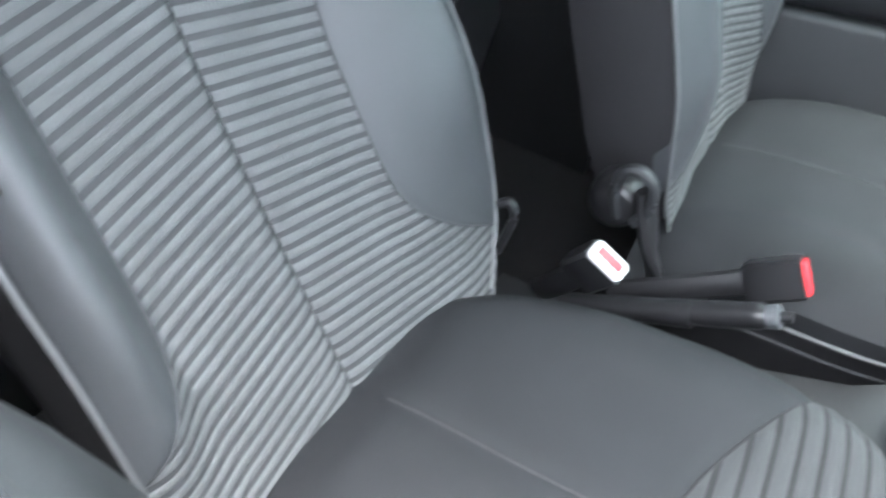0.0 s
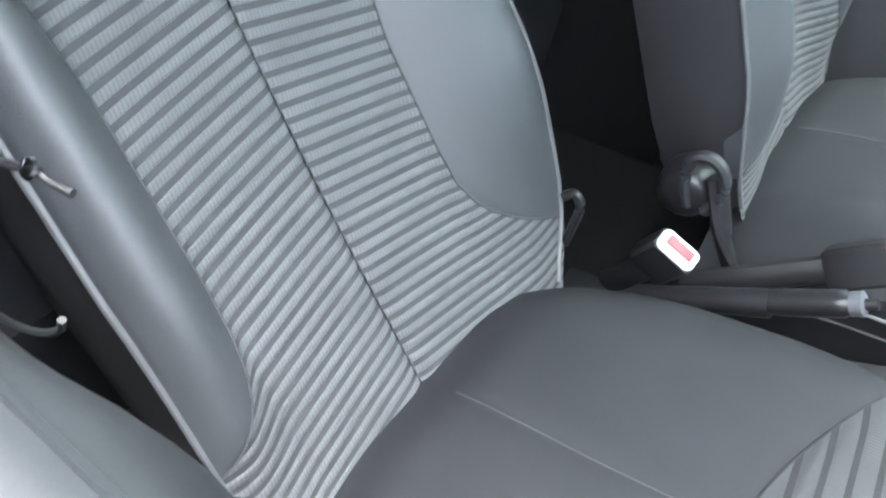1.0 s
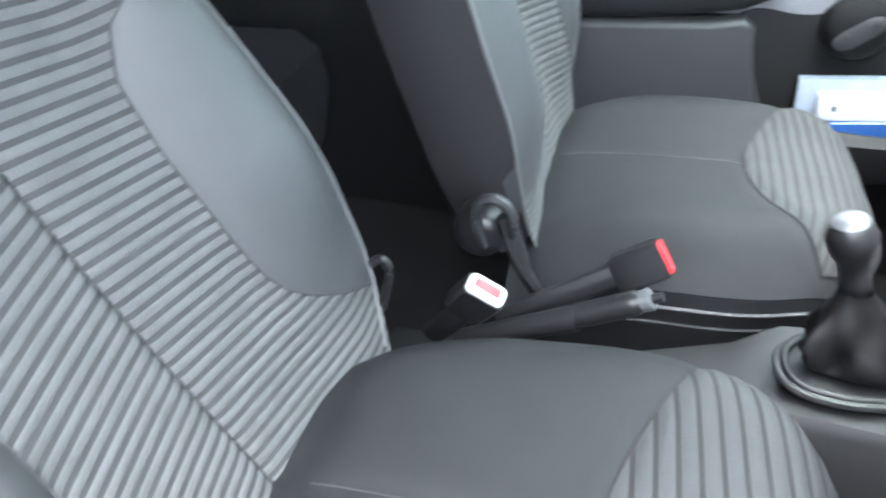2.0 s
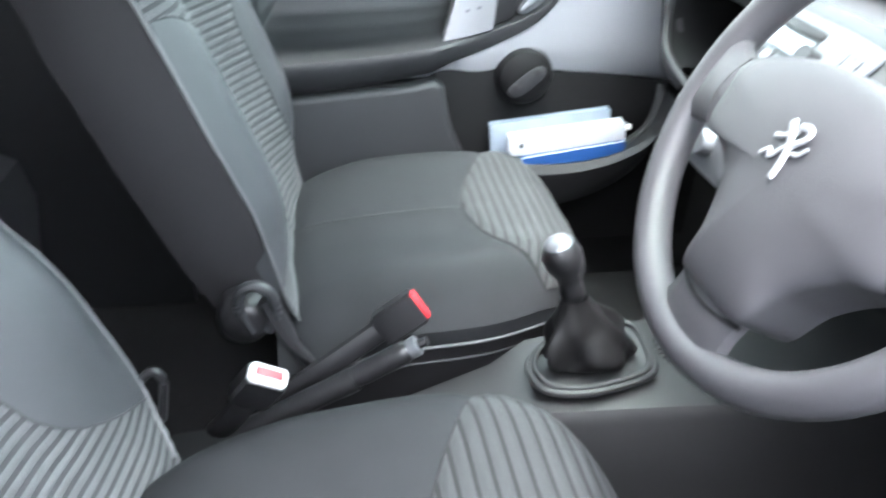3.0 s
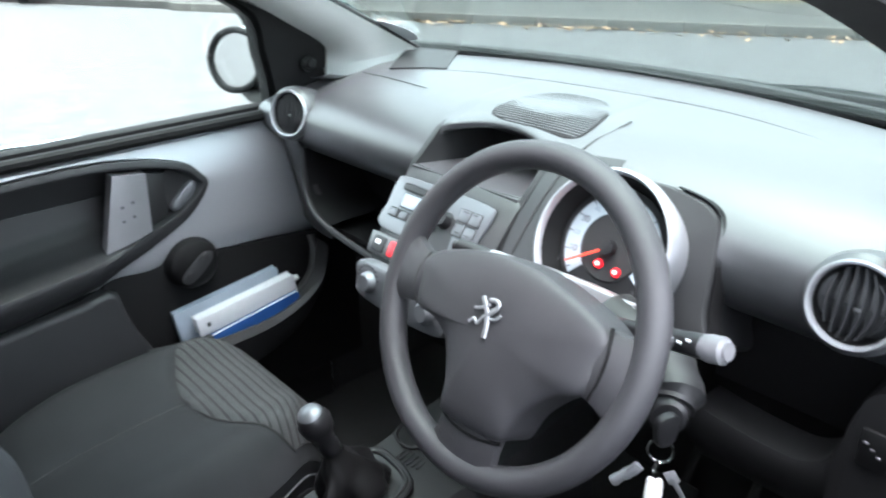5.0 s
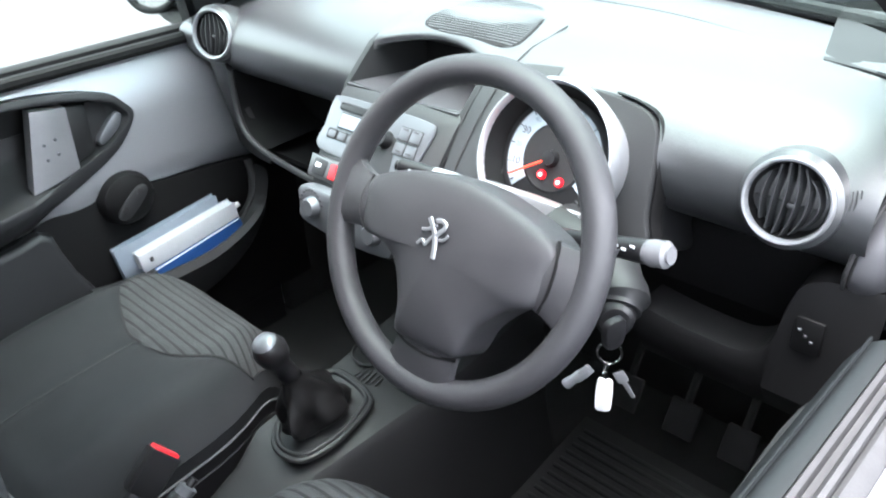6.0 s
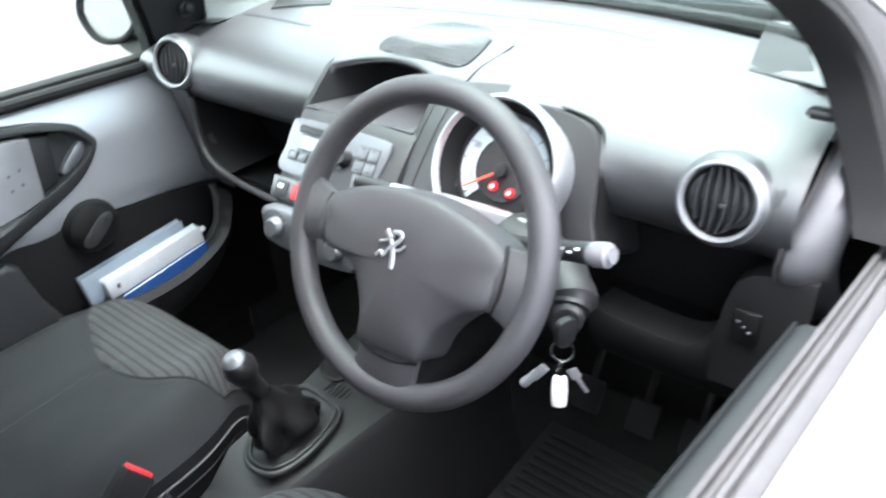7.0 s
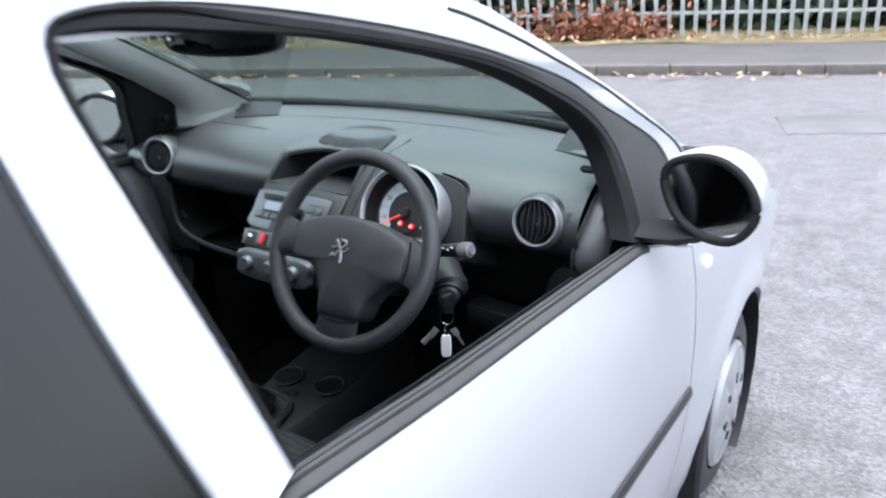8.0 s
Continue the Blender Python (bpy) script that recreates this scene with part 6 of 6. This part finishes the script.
part("inner_panel", sheet(lambda u, v: (0.672 - 0.072 * math.sin(math.pi * min(1, 0.10 + 0.72 * v)) ** 0.8 * smooth(0.0, 0.10, u) * smooth(1.0, 0.75, u), -1.50 + 0.98 * u, 0.25 + 0.56 * v), 24, 18, 0.01, (1, 0, 0)), DCAP, ddoor, "blue-grey door trim swelling inwards")
part("rub_strip", loft([[Vector((side_x(0.58) + x, y, 0.537 + (-0.34 - y) * 0.09 + z)) for x, z in ((-0.004, -0.018), (0.006, -0.015), (0.010, 0.0), (0.006, 0.015), (-0.004, 0.018))] for y in [-0.352 - 0.06 * k for k in range(19)]]), BLACKP, ddoor, "black rubbing strip")
ind = thing("side_indicator", (0.78, -0.25, 0.80), "small clear side indicator on the front wing", "indicator")
part("lens", lathe([(0.0, 0.012), (0.012, 0.010), (0.018, 0.004), (0.02, -0.01)], axes((0.776, -0.245, 0.805), (0, 1.5, 0), (0, 0, 1), (1, 0, 0)), 20), WHITE, ind)


def door_mirror(sx, dy, dz, label):
    root = thing("door_mirror", (sx * 0.76, -0.58 + dy, 0.95 + dz), label, "door mirror", "door mirrors")
    out = spline([(0.756, 1.068, 0), (0.772, 1.102, 0), (0.83, 1.120, 0), (0.882, 1.108, 0), (0.916, 1.072, 0), (0.920, 1.030, 0), (0.888, 0.990, 0), (0.834, 0.986, 0), (0.785, 1.012, 0)], 44, True)
    c = Vector((0.838, 1.055, 0))

    def pt(p, s, y, tilt=1.0):
        dx, dh = (p.x - c.x) * s, (p.y - c.y) * s
        return Vector((sx * (c.x + dx), y + dy + (-0.30 * dx + 0.073 * dh) * tilt, c.y + dh + dz))
    part("housing", loft([[pt(p, s, y, t) for p in out] for s, y, t in ((1.0, -0.565, 1), (1.06, -0.55, 0.9), (1.07, -0.51, 0.6), (0.95, -0.465, 0.3), (0.7, -0.435, 0), (0.3, -0.422, 0))]), PAINT, root, "silver mirror housing")
    part("rim", tube([pt(p, 1.0, -0.572) for p in out], 0.0075, 10, loop=True), FRAMEP, root, "black rim")
    part("glass", loft([[pt(p, 0.97, -0.570) for p in out], [pt(p, 0.97, -0.563) for p in out]]), MIRROR, root, "mirror glass")
    part("foot", loft([[Vector((sx * x, y + dy, z + dz)) for y, z in ((ya, za), (ya + 0.025, za + 0.014), (ya + 0.075, za + 0.013), (ya + 0.085, za - 0.012), (ya + 0.025, za - 0.018))] for x, ya, za in ((0.725, -0.595, 0.972), (0.755, -0.59, 0.972), (0.79, -0.585, 0.974), (0.825, -0.58, 0.982), (0.845, -0.57, 0.992))]), FRAMEP, root, "black mirror foot")
    return root


door_mirror(1, 0, 0, "silver driver door mirror with black rim")
door_mirror(-1, 0.0, -0.005, "silver passenger door mirror with black rim")

# rear view mirror
rv = thing("interior_mirror", (0.0, -0.80, 1.36), "black interior mirror hanging from the screen", "mirror")
part("housing", slab([(p.x, p.y) for p in spline([(-0.115, -0.02, 0), (-0.108, 0.03, 0), (0, 0.036, 0), (0.108, 0.03, 0), (0.115, -0.02, 0), (0.0, -0.034, 0)], 30, True)], 0.03, axes((-0.02, -0.81, 1.314), (1, 0.32, 0), (0, 0.12, 1), (-0.32, 0.95, -0.12)), 0.012), BLACKP, rv)
part("glass", slab([(p.x, p.y) for p in spline([(-0.106, -0.018, 0), (-0.1, 0.026, 0), (0, 0.031, 0), (0.1, 0.026, 0), (0.106, -0.018, 0), (0.0, -0.029, 0)], 30, True)], -0.003, axes((-0.02, -0.8115, 1.314), (1, 0.32, 0), (0, 0.12, 1), (-0.32, 0.95, -0.12)), 0.001), MIRROR, rv)
part("stem", tube([(0.0, -0.79, 1.33), (0.0, -0.80, 1.38), (0.0, -0.82, 1.41)], 0.012, 10, n=8), BLACKP, rv)

lev = thing("mirror_lever", (0.655, -0.56, 1.06), "small black mirror adjusting lever on the sail panel", "lever")
part("stem", tube([(0.665, -0.55, 1.068), (0.64, -0.555, 1.072)], 0.005, 8), BLACKP, lev)
part("tip", tube([(0.642, -0.555, 1.072), (0.628, -0.558, 1.073), (0.612, -0.56, 1.074), (0.606, -0.561, 1.074)], [0.007, 0.009, 0.009, 0.005], 12, n=8, flat=0.8), BLACKP, lev)
# ---- ignition key ----
part("ignition_barrel", lathe([(0.0, 0.012), (0.016, 0.012), (0.02, 0.008), (0.022, -0.01), (0.024, -0.03)], axes((0.447, -0.775, 0.868), (1, 0.5, 0), (0, 0.2, 1), (0.45, -0.85, 0.15)), 24), BLACKP, sw, "black ignition barrel")
key = thing("car_keys", (0.452, -0.795, 0.75), "ignition key with ring, white fob and small keys", "keys")
part("key_head", slab([(p.x, p.y) for p in spline([(-0.011, -0.016, 0), (-0.013, 0.01, 0), (0, 0.016, 0), (0.013, 0.01, 0), (0.011, -0.016, 0), (0, -0.022, 0)], 24, True)], 0.009, axes((0.455, -0.795, 0.868), (0.3, 0.9, 0), (0, 0, 1), (0.9, -0.3, 0)), 0.003), BLACKP, key, "black key head")
part("split_ring", tube([Vector((0.456, -0.797, 0.838)) + Vector((0.75 * math.cos(a), 0.4 * math.cos(a), math.sin(a))) * 0.015 for a in [2 * math.pi * k / 24 for k in range(24)]], 0.0015, 6, loop=True, up=(0.4, -0.8, 0.1)), CHROME, key)
part("link", tube([(0.456, -0.798, 0.824), (0.453, -0.799, 0.812), (0.456, -0.799, 0.802)], 0.003, 6, n=6), CHROME, key)
part("fob", slab([(p.x, p.y) for p in spline([(-0.008, 0.018, 0), (0.0, 0.020, 0), (0.008, 0.018, 0), (0.009, -0.016, 0), (0.005, -0.023, 0), (-0.005, -0.023, 0), (-0.009, -0.016, 0)], 28, True)], 0.006, axes((0.455, -0.80, 0.783), (0.8, 0.45, 0), (0, 0, 1), (0.45, -0.85, 0)), 0.002), WHITE, key, "white tag")
for dx, tl in ((-0.022, 35), (0.016, -30)):
    part("small_key", slab([(-0.006, 0.012), (0.006, 0.012), (0.006, -0.002), (0.0025, -0.004), (0.002, -0.026), (-0.002, -0.026), (-0.0025, -0.004), (-0.006, -0.002)], 0.002, axes((0.456 + dx, -0.80 + dx * 0.5, 0.806), (0.8, 0.45, 0), (0, 0, 1), (0.45, -0.85, 0)) @ pose(0, 0, 0, 0, 0, -tl), 0.0006), SILVERP, key)
part("charm", tube([(0.438, -0.806, 0.812), (0.428, -0.811, 0.799), (0.424, -0.813, 0.795), (0.416, -0.817, 0.785)], [0.0055, 0.0065, 0.005, 0.006], 12, n=12), SILVERP, key, "small silver torch on the ring")

# ---- floor, pedals, rear bench, belt ----
MATR = mat("mat_rubber", (0.012, 0.012, 0.0125), 0.3, 0, 0.3, 20, 0.3, 200, spec=0.7)
matt = thing("rubber_mat", (0.33, -0.65, 0.19), "black ribbed rubber floor mat in the driver footwell", "floor mat")
part("mat_base", rbox((0.34, 0.52, 0.008), pose(0.33, -0.60, 0.192, 6), 0.003), RUBBER, matt)
for k in range(22):
    part("mat_rib", rbox((0.30, 0.009, 0.012), pose(0.33, -0.82 + 0.021 * k, 0.173 + 0.0022 * k, 6, 0, 0), 0.003), MATR, matt)
for x, n_ in ((0.24, "clutch_pedal"), (0.36, "brake_pedal"), (0.47, "throttle_pedal")):
    pd = thing(n_, (x, -0.32, 0.32), "black rubber foot pedal on a steel arm", "pedal", "foot pedals")
    # pad and arm take the carpet's black, for the footwell's shade
    part("pad", rbox((0.06, 0.012, 0.07), pose(x, -0.33, 0.33, -30), 0.004), CARPET, pd)
    part("arm", tube([(x, -0.32, 0.34), (x, -0.26, 0.45), (x, -0.2, 0.56)], 0.008, 8, n=8), CARPET, pd)
bench = thing("rear_bench", (0, -2.0, 0.35), "dark grey cloth rear bench behind the front seats", "rear seat")
part("cushion", loft([[Vector((x, y, z)) for y, z in ((-1.80, 0.34), (-1.775, 0.48), (-1.79, 0.555), (-1.84, 0.585), (-2.0, 0.575), (-2.25, 0.53), (-2.25, 0.34))] for x in (-0.62, -0.60, -0.3, 0, 0.3, 0.60, 0.62)]), VINYL, bench, "dark grey cloth cushion")
part("backrest", loft([[Vector((x, y, z)) for y, z in ((-2.2, 0.5), (-2.36, 1.05), (-2.40, 1.10), (-2.46, 1.08), (-2.36, 0.5))] for x in (-0.6, -0.3, 0, 0.3, 0.6)]), VINYL, bench, "dark grey cloth backrest")
belt = thing("seat_belt", (0.63, -1.5, 0.9), "black driver seat belt looped through a grey guide", "seat belt")
def belt_at(t, w, d):
    """A place on the belt's run down the pillar."""
    z = 1.38 - 0.95 * t
    return Vector((side_x(z) - 0.075 - 0.02 * t + d, -1.57 - 0.03 * t + w * 0.02, z + w * 0.004))


part("webbing", loft([[belt_at(t, w, 0) for w in (-1, 1)] + [belt_at(t, w, 0.002) for w in (1, -1)] for t in [k / 14 for k in range(15)]]), BLACKP, belt, "black webbing")
part("guide", tube([(0.60, -1.50, 0.945), (0.585, -1.46, 0.938), (0.585, -1.445, 0.943), (0.585, -1.436, 0.941), (0.583, -1.426, 0.939)], 0.002, 8, n=12), BLACKP, belt, "black belt guide")
part("rivet", lathe([(0.0, 0.004), (0.004, 0.003), (0.005, 0.0)], axes((0.587, -1.4445, 0.945), (0, 1, 0), (-0.7, 0, 0.7), (0.5, 0.5, 0.7)), 12, False), CHROME, belt)
part("anchor_loop", tube([(0.62, -1.47, 0.888), (0.62, -1.446, 0.89), (0.62, -1.426, 0.896), (0.62, -1.407, 0.906), (0.62, -1.392, 0.918), (0.62, -1.387, 0.926)], 0.0016, 6, n=16), DCAP, belt, "pale edge of the belt anchor")
pt_ = thing("pillar_trim", (0.66, -1.45, 0.3), "blue-grey plastic lower pillar and sill trim", "trim panel", kind="structure")
part("trim_lower", loft([[Vector((0.665 - 0.03 * math.sin(math.pi * min(1, t)) , y, z)) for y, z in ((-1.62, zz), (-1.52, zz + 0.004), (-1.42 + 0.03 * t, zz), (-1.40 + 0.03 * t, zz - 0.02))] for t, zz in [(k / 10, 0.95 - 0.07 * k) for k in range(11)]], closed=False), DCAP, pt_, "blue-grey plastic")
# paper disc in the screen corner
disc_ = thing("paper_disc", (-0.5, -0.34, 1.12), "round white paper disc in the screen corner", "paper disc")
part("disc", lathe([(0.0, 0.001), (0.046, 0.001), (0.048, 0.0), (0.0, 0.0)], axes((-0.50, -0.378, 1.122), (1, 0.25, 0), (0, -0.85, 0.5), (0, 0.5, 0.85)), 28), PAPER, disc_)
